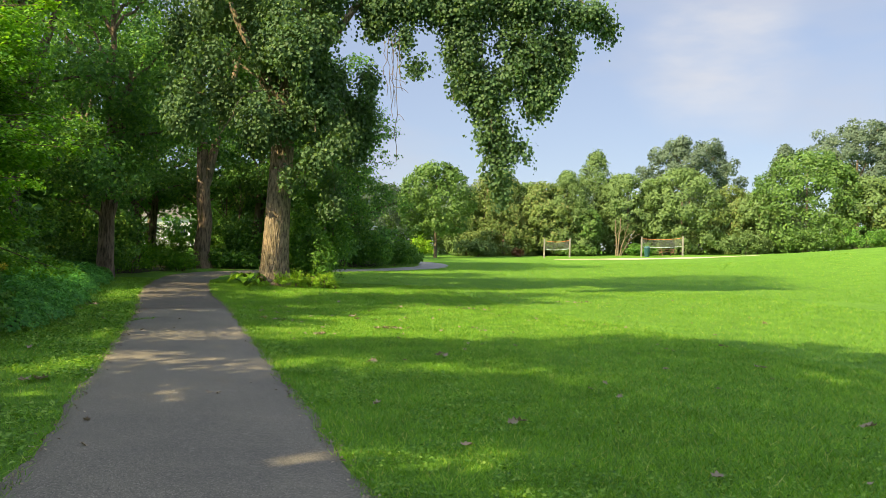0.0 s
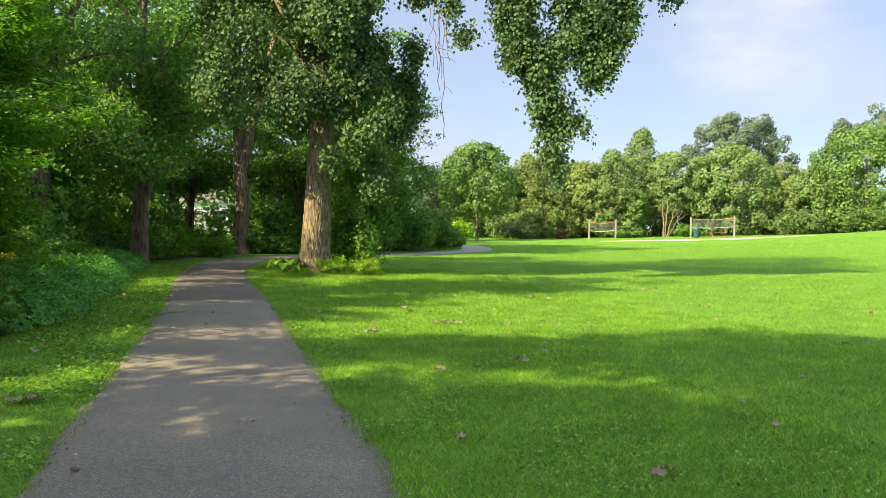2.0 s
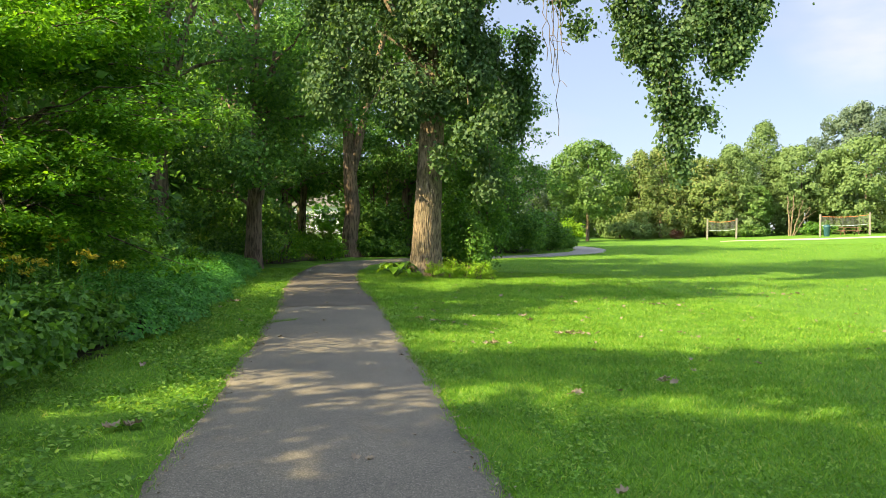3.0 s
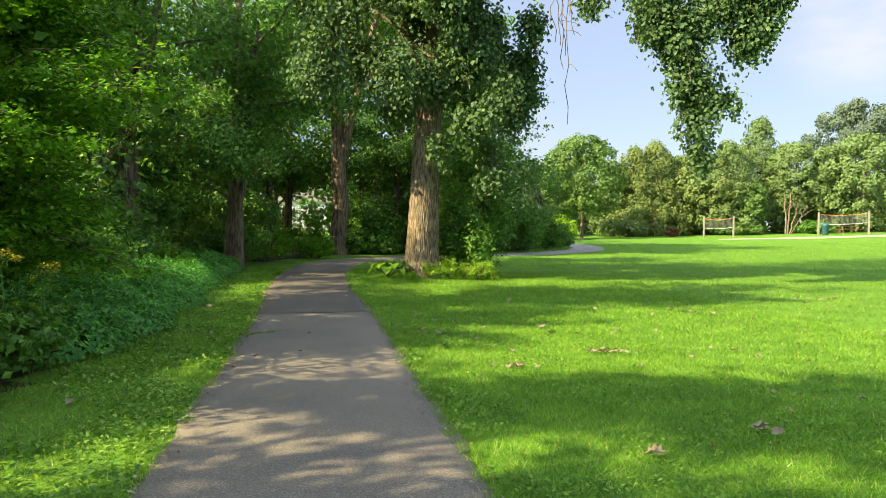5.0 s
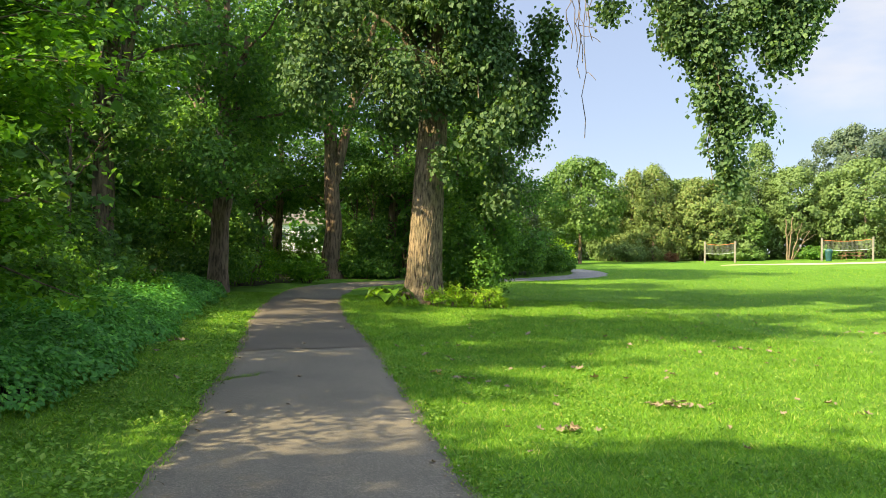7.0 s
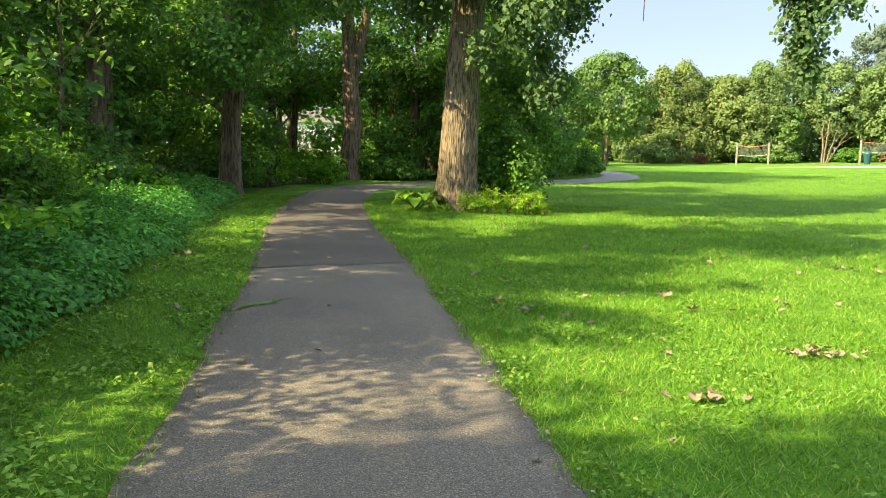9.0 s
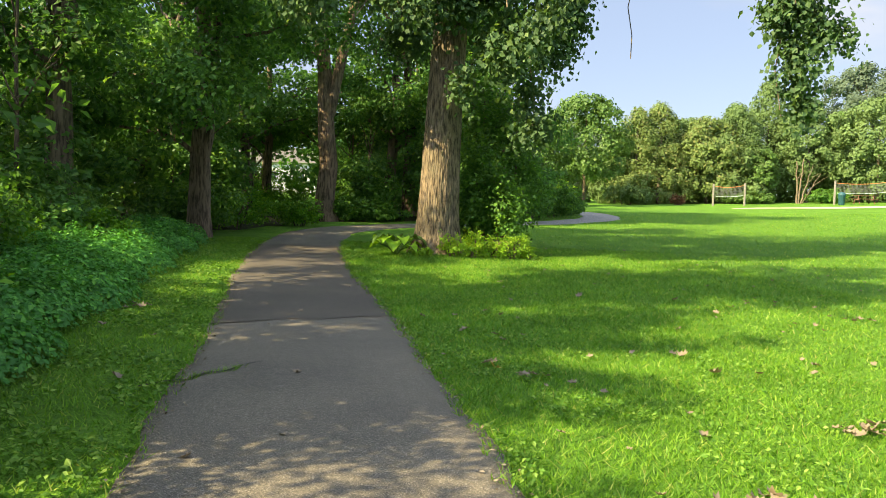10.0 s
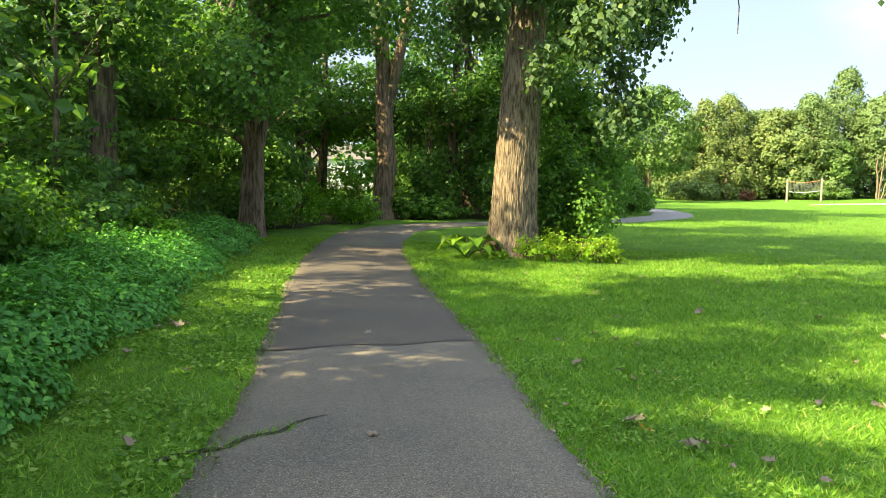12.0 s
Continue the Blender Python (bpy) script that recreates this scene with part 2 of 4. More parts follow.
def tube(points, radii, seg=8, ridge=0.0, furrows=14, seed=0.0, cap=True):
    """A tapered limb along points; ridge: depth of the bark's furrows as a share of the radius."""
    pts = [Vector(p) for p in points]
    verts = []
    side = None
    for i, p in enumerate(pts):
        way = (pts[min(i + 1, len(pts) - 1)] - pts[max(i - 1, 0)]).normalized()
        if side is None:
            side = way.orthogonal().normalized()
        side = (side - way * side.dot(way)).normalized()
        up = way.cross(side)
        for k in range(seg):
            a = 2 * math.pi * k / seg
            r = radii[i]
            if ridge:
                w = noise.noise((math.cos(a) * furrows / 6, math.sin(a) * furrows / 6, p.z * 0.9 + seed))
                f = abs(math.sin(a * furrows / 2 + 8.0 * w + 0.6 * math.sin(p.z * 1.7 + seed)))
                r *= 1 + ridge * (f - 0.5) + 0.5 * ridge * noise.noise((math.cos(a) * 9, math.sin(a) * 9, p.z * 5))
            verts.append(p + (side * math.cos(a) + up * math.sin(a)) * r)
    n = len(pts)
    k = np.arange(seg)
    quads = np.concatenate([np.stack([i * seg + k, i * seg + (k + 1) % seg, (i + 1) * seg + (k + 1) % seg, (i + 1) * seg + k], 1) for i in range(n - 1)])
    return np.array([tuple(v) for v in verts]), quads


def bend(a, b, sag=0.0, steps=7, wobble=0.0, seed=0):
    """Points from a to b on a curve that rises (sag > 0) or droops, with some wobble."""
    rng = random.Random(seed)
    a, b = Vector(a), Vector(b)
    out = []
    for i in range(steps):
        u = i / (steps - 1)
        p = a.lerp(b, u) + Vector((0, 0, sag * 4 * u * (1 - u)))
        if 0 < i < steps - 1:
            p += Vector((rng.uniform(-1, 1), rng.uniform(-1, 1), rng.uniform(-1, 1))) * wobble
        out.append(p)
    return out


def leaves(name, centres, normals, size, mat, seed=0, aspect=0.8, fold=0.12, hang=0.0):
    """Leaves as folded kites, one island each; hang: how far their tips point down."""
    rng = np.random.default_rng(seed)
    n = len(centres)
    nor = normals / np.maximum(np.linalg.norm(normals, axis=1, keepdims=True), 1e-6)
    t = rng.normal(size=(n, 3))
    t[:, 2] -= hang * 2
    t -= nor * (t * nor).sum(1, keepdims=True)
    t /= np.maximum(np.linalg.norm(t, axis=1, keepdims=True), 1e-6)
    s = np.cross(nor, t)
    sz = (size * rng.uniform(0.6, 1.25, n))[:, None]
    base = centres - t * sz * 0.5
    mid = centres - t * sz * 0.08
    v = np.stack([base, mid + s * sz * aspect * 0.5 + nor * sz * fold, centres + t * sz * 0.5, mid - s * sz * aspect * 0.5 + nor * sz * fold], 1).reshape(-1, 3)
    f = np.arange(4 * n).reshape(n, 4)
    return mesh_of(name, v, f, mat)


def crown_points(blobs, count, per_clump, clump, seed, hollow=0.55, flat=0.6, gaps=0.0, gap_scale=0.5, droop=0.0, rough=0.55):
    """Leaf places and facings in clumps over the outer part of ellipsoids (x, y, z, rx, ry, rz)."""
    rng = np.random.default_rng(seed)
    vol = np.array([(b[3] * b[4] * b[5]) ** 0.72 for b in blobs])
    pick = rng.choice(len(blobs), size=max(1, int(count / per_clump * (1 + gaps))), p=vol / vol.sum())
    B = np.array(blobs)[pick]
    d = rng.normal(size=(len(pick), 3))
    d /= np.linalg.norm(d, axis=1, keepdims=True)
    rad = (hollow + (1 - hollow) * rng.random(len(pick)) ** 0.6) * rng.uniform(0.86, 1.1, len(pick))
    c = B[:, :3] + d * B[:, 3:6] * rad[:, None]
    if gaps:
        keep = np.array([noise.noise(Vector(p) * gap_scale + Vector((seed * 3.1, 0, 0))) for p in c]) > -0.55 + 0.6 * gaps
        c, d = c[keep], d[keep]
    m = rng.integers(int(per_clump * 0.5), int(per_clump * 1.5) + 1, len(c))
    idx = np.repeat(np.arange(len(c)), m)
    off = rng.normal(size=(len(idx), 3)) * clump * np.array([1, 1, flat])
    off[:, 2] -= droop * np.abs(rng.normal(size=len(idx))) * clump
    p = c[idx] + off
    nor = rng.normal(size=(len(idx), 3)) * rough + d[idx] * 0.7 + np.array([0, 0, 0.5])
    return p, nor


# ---- the lie of the land ----


def smooth(a, b, v):
    u = np.clip((np.asarray(v, dtype=float) - a) / (b - a), 0, 1)
    return u * u * (3 - 2 * u)


def height(x, y):
    x, y = np.asarray(x, dtype=float), np.asarray(y, dtype=float)
    q = np.minimum(y, 140.0)
    rise = 0.022 * 4.0 * np.logaddexp(0, (q - 17) / 4.0)
    cross = 0.035 * np.minimum(5.0 * np.logaddexp(0, x / 5.0), 60) * smooth(30, 85, y)
    mound = 1.9 * np.exp(-((x - 45) / 14) ** 2 - ((y - 62) / 18) ** 2)
    lumps = 0.02 * np.sin(x * 0.9 + 1.3) * np.sin(y * 0.7) * smooth(1.5, 5, np.abs(x + 0.36 * y - 0.6))
    root = 0.13 * np.exp(-((x + 5.9) / 1.6) ** 2 - ((y - 28.2) / 1.6) ** 2)
    return rise + cross + mound + lumps + root


def h(x, y):
    return float(height(x, y))


# the path's middle line and half width
MIDDLE = [(3.2, -6.0), (0.1, 0.0), (-1.5, 4.8), (-2.4, 7.5), (-3.9, 12.0), (-5.42, 16.5), (-6.45, 19.5), (-7.9, 23.3), (-9.2, 27.2), (-10.1, 30.3),
          (-10.9, 33.8), (-11.1, 37.0), (-10.2, 40.2), (-7.6, 43.2), (-4.6, 46.6), (-1.9, 51.0), (-0.7, 55.5), (-0.9, 61.0), (-2.6, 66.0), (-6.0, 71.0), (-13.0, 76.0)]
HALF = 1.09


def spline(pts, step=0.25):
    pts = np.array(pts, dtype=float)
    pts = np.vstack([2 * pts[0] - pts[1], pts, 2 * pts[-1] - pts[-2]])
    out = []
    for i in range(1, len(pts) - 2):
        p0, p1, p2, p3 = pts[i - 1:i + 3]
        k = max(2, int(np.linalg.norm(p2 - p1) / step))
        for u in np.arange(k) / k:
            out.append(0.5 * (2 * p1 + (p2 - p0) * u + (2 * p0 - 5 * p1 + 4 * p2 - p3) * u * u + (3 * p1 - p0 - 3 * p2 + p3) * u ** 3))
    out.append(pts[-2])
    return np.array(out)


LINE = spline(MIDDLE)


def path_distance(x, y):
    """Distance to the middle of the path, and on which side (right > 0)."""
    x, y = np.atleast_1d(x), np.atleast_1d(y)
    best, side = np.full(len(x), 1e9), np.zeros(len(x))
    tang = np.gradient(LINE, axis=0)
    for (px, py), (tx, ty) in zip(LINE[::2], tang[::2]):
        d = np.hypot(x - px, y - py)
        near = d < best
        best = np.where(near, d, best)
        side = np.where(near, np.sign((x - px) * ty - (y - py) * tx), side)
    return best, side

# ---- ground, path ----


def woods(x, y):
    """1 where bare forest floor lies instead of lawn."""
    d, s = path_distance(x, y)
    edge = HALF + 2.1 + 0.35 * np.sin(y * 0.8) + 0.2 * np.sin(y * 2.1 + x)
    left = (s < 0) & (d > edge) & (y < 66) & (x < 2) & ~((y > 46) & (np.abs(x + 0.37 * y) < 5))
    return left | ((x < -16) & (y < 45))


def build_ground():
    fx = np.arange(-22, 30, 0.4)
    fy = np.arange(-8, 66, 0.4)
    gx = np.concatenate([[-2500, -1200, -600, -300, -160, -100, -75], np.arange(-60, -22, 2.5), fx, np.arange(30, 90, 2.5), [100, 130, 180, 300, 600, 1200, 2500]])
    gy = np.concatenate([[-2500, -1200, -600, -300, -150, -80], np.arange(-50, -8, 3), fy, np.arange(66, 130, 2.5), [140, 170, 220, 300, 600, 1200, 2500]])
    X, Y = np.meshgrid(gx, gy)
    Z = height(X, Y)
    d, s = path_distance(X.ravel(), Y.ravel())
    Z = Z - 0.05 * (1 - smooth(HALF - 0.25, HALF + 0.02, d.reshape(X.shape)))
    nx, ny = len(gx), len(gy)
    v = np.stack([X.ravel(), Y.ravel(), Z.ravel()], 1)
    i, j = np.meshgrid(np.arange(nx - 1), np.arange(ny - 1))
    a = (j * nx + i).ravel()
    f = np.stack([a, a + 1, a + nx + 1, a + nx], 1)
    c = v[f].mean(1)
    me = mesh_of("ground", v, f, [M_LAWN, M_SOIL], woods(c[:, 0], c[:, 1]).astype(int), smooth=True)
    tagged(new("ground", me), "mown green park lawn running into dark forest floor", "lawn", kind="structure")


def build_path(name, i0, i1, mat, label, lift, seed):
    """A stretch of asphalt with a crown, worn edges and a buried skirt."""
    rng = np.random.default_rng(seed)
    pts = LINE[i0:i1 + 1]
    tang = np.gradient(LINE, axis=0)[i0:i1 + 1]
    tang /= np.linalg.norm(tang, axis=1, keepdims=True)
    nrm = np.stack([tang[:, 1], -tang[:, 0]], 1)
    across = np.linspace(-1, 1, 13)
    wob = lambda k: 0.035 * np.sin(np.arange(len(pts)) * 0.43 + k) + 0.02 * np.sin(np.arange(len(pts)) * 1.3 + 2 * k) + rng.normal(size=len(pts)) * 0.012
    el, er = HALF + wob(0.3), HALF + wob(2.2)
    rows = []
    for u in (-1.02, *across, 1.02):
        w = np.where(u < 0, el, er) * u
        p = pts + nrm * w[:, None]
        z = height(pts[:, 0], pts[:, 1]) * 0.5 + height(p[:, 0], p[:, 1]) * 0.5 + lift + 0.012 * (1 - u * u)
        if abs(u) > 1:
            z = z - 0.07
        rows.append(np.column_stack([p, z]))
    v = np.stack(rows, 1)
    tooth = 0.05 * np.sin(np.arange(v.shape[1]) * 1.1 + seed) + rng.normal(size=v.shape[1]) * 0.018
    skew = np.linspace(-0.26, 0.26, v.shape[1])
    if lift > 0.01:
        v[0, :, :2] += tang[0] * (tooth + skew)[:, None]
        v[-1, :, :2] += tang[-1] * tooth[:, None] * 0.6
    elif i0 > 0:
        v[0, :, :2] -= tang[0] * 0.3
    else:
        v[-1, :, :2] += tang[-1] * (0.25 + np.maximum(skew, 0))[:, None]
    n, k = v.shape[:2]
    i, j = np.meshgrid(np.arange(n - 1), np.arange(k - 1), indexing="ij")
    a = (i * k + j).ravel()
    me = mesh_of(name, v.reshape(-1, 3), np.stack([a, a + 1, a + k + 1, a + k], 1), mat, smooth=True)
    return tagged(new(name, me), label, "path", kind="structure")


def line_index(y):
    return int(np.argmin(np.abs(LINE[:int(len(LINE) * 0.6), 1] - y)))


build_ground()
I_SEAM, I_SEAM2, I_FAR = line_index(18.95), line_index(29.9), line_index(42.0)
build_path("pavement_near", 0, I_SEAM, M_ASPH, "worn grey asphalt footpath with light grit", 0.004, 1)
build_path("pavement_patch", I_SEAM, I_SEAM2, M_ASPH_NEW, "darker newer asphalt patch of the footpath", 0.0115, 2)
build_path("pavement_beyond", I_SEAM2, I_FAR, M_ASPH, "worn grey asphalt footpath bending behind the trees", 0.006, 3)
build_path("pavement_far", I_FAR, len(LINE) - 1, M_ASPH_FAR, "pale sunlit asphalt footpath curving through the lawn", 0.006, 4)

# ---- trees ----


def simple_tree(name, place, label, category, trunk, limbs, crown, mat, bark=None, group="", crown_name="crown"):
    """trunk: (points, radii, seg, ridge); limbs: list of (points, radii); crown: mesh data. Coordinates from the foot."""
    t = thing(name, place, label, category, group)
    bark = bark or M_BARK_DARK
    if trunk:
        piece("trunk", mesh_of("trunk", *tube(*trunk), bark, smooth=True), t)
    for p, r in limbs:
        piece("limb", mesh_of("limb", *tube(p, r, 7), bark, smooth=True), t)
    if crown:
        piece(crown_name, crown, t)
    return t


def cottonwood():
    """The big tree beside the path, with boughs that hang over the lawn."""
    x0, y0 = -6.08, 28.15
    z0 = h(x0, y0) - 0.1
    zs = np.concatenate([np.linspace(0, 1.2, 26), np.linspace(1.3, 7.0, 70)])
    flare = lambda z: 0.435 + 0.2 * math.exp(-z / 0.3) + 0.1 * math.exp(-z / 1.5) - 0.01 * z
    lean = lambda z: (0.016 * z + 0.0035 * z * z, 0.0, z)
    trunk = ([lean(z) for z in zs], [flare(z) for z in zs], 200, 0.06, 46)
    top = Vector(lean(7.0))
    limbs = []

    def limb(a, b, r0, r1, sag=0.6, steps=9, wobble=0.12, seed=0):
        p = bend(a, b, sag, steps, wobble, seed)
        limbs.append((p, [r0 + (r1 - r0) * i / (steps - 1) for i in range(steps)]))
        return p
    limb(top - Vector((0, 0, 0.25)), (2.2, 1.0, 16), 0.34, 0.1, seed=1)
    limb(lean(5.6), (-2.6, -0.6, 11), 0.2, 0.06, seed=2)
    bough = limb(lean(6.7), (9.0, 0.6, 11.6), 0.17, 0.06, 2.8, 12, seed=3)
    limb((3.6, 0.2, 11.1), (4.6, 1.0, 17), 0.12, 0.03, seed=4)
    limb((8.6, 0.5, 11.6), (12.0, 1.0, 10.2), 0.07, 0.015, 0.4, seed=5)
    for k, (bx, ex, ez) in enumerate(((4.0, 4.3, 7.9), (6.1, 6.3, 7.0), (7.2, 7.7, 3.4), (8.2, 9.0, 6.6), (8.8, 10.2, 8.6))):
        limb((bx, 0.4, 11.2), (ex, 0.3, ez), 0.05, 0.008, 0.3, 9, 0.12, 10 + k)
    for k, (ex, ey, ez) in enumerate(((-3.2, -0.8, 7.4), (-1.6, -1.8, 5.2), (1.6, -1.6, 5.4), (2.6, -0.4, 6.0), (-3.0, 1.5, 9.5), (2.0, 2.0, 10.0))):
        limb(lean(6.0 + 0.15 * k), (ex, ey, ez), 0.09, 0.015, 1.2, 9, 0.15, 20 + k)
    limb((1.9, -0.5, 6.2), (2.2, -0.9, 3.0), 0.02, 0.006, 0.1, 9, 0.06, 31)
    rng = random.Random(17)
    low = []
    for k in range(46):
        x, y, z = rng.uniform(-3.9, 3.0), rng.uniform(-2.3, 2.2), rng.uniform(5.3, 11.4)
        if z < 7 and abs(x - 0.2) < 0.7 and y < 0 and rng.random() < 0.6:
            continue
        low.append((x, y, z, rng.uniform(0.45, 0.95), rng.uniform(0.45, 0.8), rng.uniform(0.5, 1.2)))
    for k in range(9):
        low.append((rng.uniform(0.7, 2.7), rng.uniform(-1.7, -0.8), 3.9 + 0.5 * k, rng.uniform(0.3, 0.5), rng.uniform(0.3, 0.45), rng.uniform(0.4, 0.7)))
    hang = [(2.7, 0.3, 11.4, 1.0, 1.0, 0.9), (3.9, 0.3, 11.6, 1.1, 1.0, 0.8), (3.1, 0.1, 9.9, 0.6, 0.6, 0.7), (11.6, 0.8, 9.9, 0.5, 0.4, 0.4), (9.9, 0.5, 9.4, 0.6, 0.5, 0.7),
            (3.3, 0.2, 10.6, 1.0, 1.0, 0.9), (4.4, 0.3, 10.6, 1.3, 1.0, 0.9), (6.2, 0.3, 10.7, 1.6, 1.2, 1.2), (8.4, 0.4, 10.9, 1.8, 1.2, 1.2), (10.8, 0.8, 10.5, 1.1, 0.7, 0.5), (4.2, 0.2, 9.2, 0.5, 0.5, 0.9), (4.6, 0.2, 8.2, 0.3, 0.3, 0.5),
            (6.4, 0.3, 9.0, 1.0, 0.9, 1.2), (8.4, 0.3, 8.8, 1.15, 0.9, 1.4), (7.2, 0.3, 7.3, 0.95, 0.7, 1.0), (9.0, 0.4, 7.4, 0.75, 0.6, 0.9), (6.3, 0.2, 7.7, 0.6, 0.5, 0.7),
            (1.75, -0.7, 3.8, 0.25, 0.25, 0.5), (2.0, -0.9, 3.05, 0.36, 0.3, 0.3), (1.6, -0.8, 2.9, 0.2, 0.2, 0.25), (9.6, 0.4, 8.6, 0.75, 0.6, 0.8), (9.3, 0.4, 7.6, 0.5, 0.5, 0.6), (7.5, 0.3, 5.9, 0.75, 0.6, 0.9), (7.7, 0.3, 4.7, 0.6, 0.5, 0.8), (7.8, 0.3, 3.7, 0.35, 0.35, 0.5), (2.9, 0.0, 7.6, 0.4, 0.4, 0.5), (8.3, 0.3, 5.2, 0.5, 0.4, 0.6)]
    hang = [(x + 0.35, y, z, rx, ry, rz) for x, y, z, rx, ry, rz in hang]
    high = [(-2.5, 0, 13, 3.6, 3.4, 3), (2.5, 1, 14, 4.2, 3.8, 3.2), (7, 1, 13.8, 3.2, 2.8, 2.2), (1, 0.5, 18, 4.4, 4.2, 3.4), (0, 0, 22, 3, 3, 2.5)]
    sets = [crown_points(low, 50000, 14, 0.17, 11, 0.2, 1.0, 0.1, 0.7, 1.0), crown_points(hang, 44000, 16, 0.17, 12, 0.1, 1.0, 0.5, 1.1, 0.8),
            crown_points(high, 26000, 20, 0.4, 13, 0.5, 0.8, 0.2)]
    p, n = np.vstack([s[0] for s in sets]), np.vstack([s[1] for s in sets])
    n[:, :2] *= 1.6
    crown = leaves("crown", p, n, 0.135, M_COTTON, 5, 0.95, 0.08, 0.8)
    t = simple_tree("cottonwood_tree", (x0, y0, z0), "tall cottonwood with furrowed grey-brown bark and drooping boughs", "tree", trunk, limbs, crown, M_COTTON, M_BARK)
    for k, (hx, top_z, bot_z) in enumerate(((4.05, 9.3, 6.6), (4.15, 9.4, 4.6), (3.75, 9.0, 7.0), (7.6, 6.6, 5.8), (3.9, 9.2, 6.9), (4.3, 9.3, 7.2), (4.0, 9.0, 6.2))):
        pts = bend((hx, -0.2, top_z), (hx + 0.15, -0.2, bot_z), 0.0, 9, 0.09, 40 + k)
        piece("twig", mesh_of("twig", *tube(pts, [0.012] * 9, 5), M_BARK_DARK, smooth=True), t, "bare hanging twig")
        if k != 3:
            piece("twig", mesh_of("twig", *tube(bend(pts[5], pts[5] + Vector((0.5 - 0.25 * (k % 3), -0.1, -0.22)), 0.05, 5, 0.03, 60 + k), [0.009] * 5, 5), M_BARK_DARK, smooth=True), t, "bare hanging twig")
    return t


cottonwood()


def maple():
    """Bright layered boughs at the edge of the woods."""
    x0, y0 = -10.6, 14.0
    z0 = h(x0, y0)
    trunk = (bend((0, 0, -0.1), (0.5, 0.2, 6.5), 0, 9, 0.06, 3), [0.2, 0.17, 0.15, 0.14, 0.13, 0.11, 0.09, 0.07, 0.05], 16, 0.06, 10)
    rng = random.Random(4)
    limbs, blobs = [], []
    for k in range(84):
        a = rng.uniform(-1.9, 0.9)
        z = rng.uniform(0.9, 7.0 if a > -0.1 else 5.0)
        reach = rng.uniform(2.8, 5.2 if z > 2.4 else 4.1) * (1 - 0.04 * z) * (0.75 if a > 0.05 else 1)
        tip = Vector((math.cos(a) * reach, math.sin(a) * reach, z + rng.uniform(-0.2, 0.5)))
        root = Vector((0.2, 0.1, min(z * 0.8 + 0.4, 6.2)))
        pts = bend(root, tip, 0.35, 8, 0.08, k)
        limbs.append((pts, [0.026 - 0.003 * i for i in range(8)]))
        for u, s in ((0.25, 0.4), (0.45, 0.5), (0.6, 0.55), (0.75, 0.55), (0.9, 0.42), (1.02, 0.3)):
            q = root.lerp(tip, u)
            blobs.append((q.x, q.y, q.z, s * 1.1, s * 1.1, s * 0.4))
    p, n = crown_points(blobs, 92000, 14, 0.12, 21, 0.0, 0.35, 0.0)
    n[:, 2] += 0.9
    crown = leaves("crown", p, n, 0.092, M_MAPLE, 6, 0.62, 0.06, 0.1)
    simple_tree("maple_tree", (x0, y0, z0), "young maple with bright yellow-green layered leaves", "tree", trunk, limbs, crown, M_MAPLE)


maple()


def forest_proto(seed, height_m, spread, count, leaf=0.2, low=0.3, r=0.22, skirt=0, forks=()):
    rng = random.Random(seed)
    trunk = (bend((0, 0, -0.2), (rng.uniform(-0.8, 0.8), rng.uniform(-0.6, 0.6), height_m * 0.8), 0, 14, 0.1, seed),
             [r * (1.25 if i == 0 else 1.05 - 0.065 * i) for i in range(14)], 20, 0.08, 12)
    limbs, blobs = [], []
    for k in range(11):
        a, z = k * 2.4 + rng.uniform(-0.4, 0.4), height_m * rng.uniform(low + 0.05, 0.9)
        reach = spread * rng.uniform(0.55, 1.0) * (1.15 - 0.5 * z / height_m)
        tip = (math.cos(a) * reach, math.sin(a) * reach, z + rng.uniform(0, 1.2))
        limbs.append((bend((0, 0, z * 0.85), tip, 0.3, 7, 0.15, seed * 31 + k), [0.08 - 0.01 * i for i in range(7)]))
        s = spread * rng.uniform(0.32, 0.5)
        blobs.append((*tip, s, s, s * 0.6))
        blobs.append((tip[0] * 0.55, tip[1] * 0.55, tip[2] - 0.2, s * 0.9, s * 0.9, s * 0.55))
    for k, (z, dx, dy, top_z, fr) in enumerate(forks):
        limbs.append((bend((0, 0, z), (dx, dy, top_z), 0.25, 9, 0.06, seed * 7 + k), [fr * (1 - 0.07 * i) for i in range(9)]))
    blobs.append((0, 0, height_m * 0.92, spread * 0.5, spread * 0.5, height_m * 0.12))
    for k in range(skirt):
        a = rng.uniform(-2.4, 0.4)
        blobs.append((math.cos(a) * 1.1, math.sin(a) * 1.1, rng.uniform(3.2, 7.5), 0.9, 0.9, 0.6))
    p, n = crown_points(blobs, count, 18, 0.3, seed, 0.3, 0.5, 0.4, 0.4)
    return trunk, limbs, leaves("crown", p, n, leaf, M_FOREST, seed, 0.75)


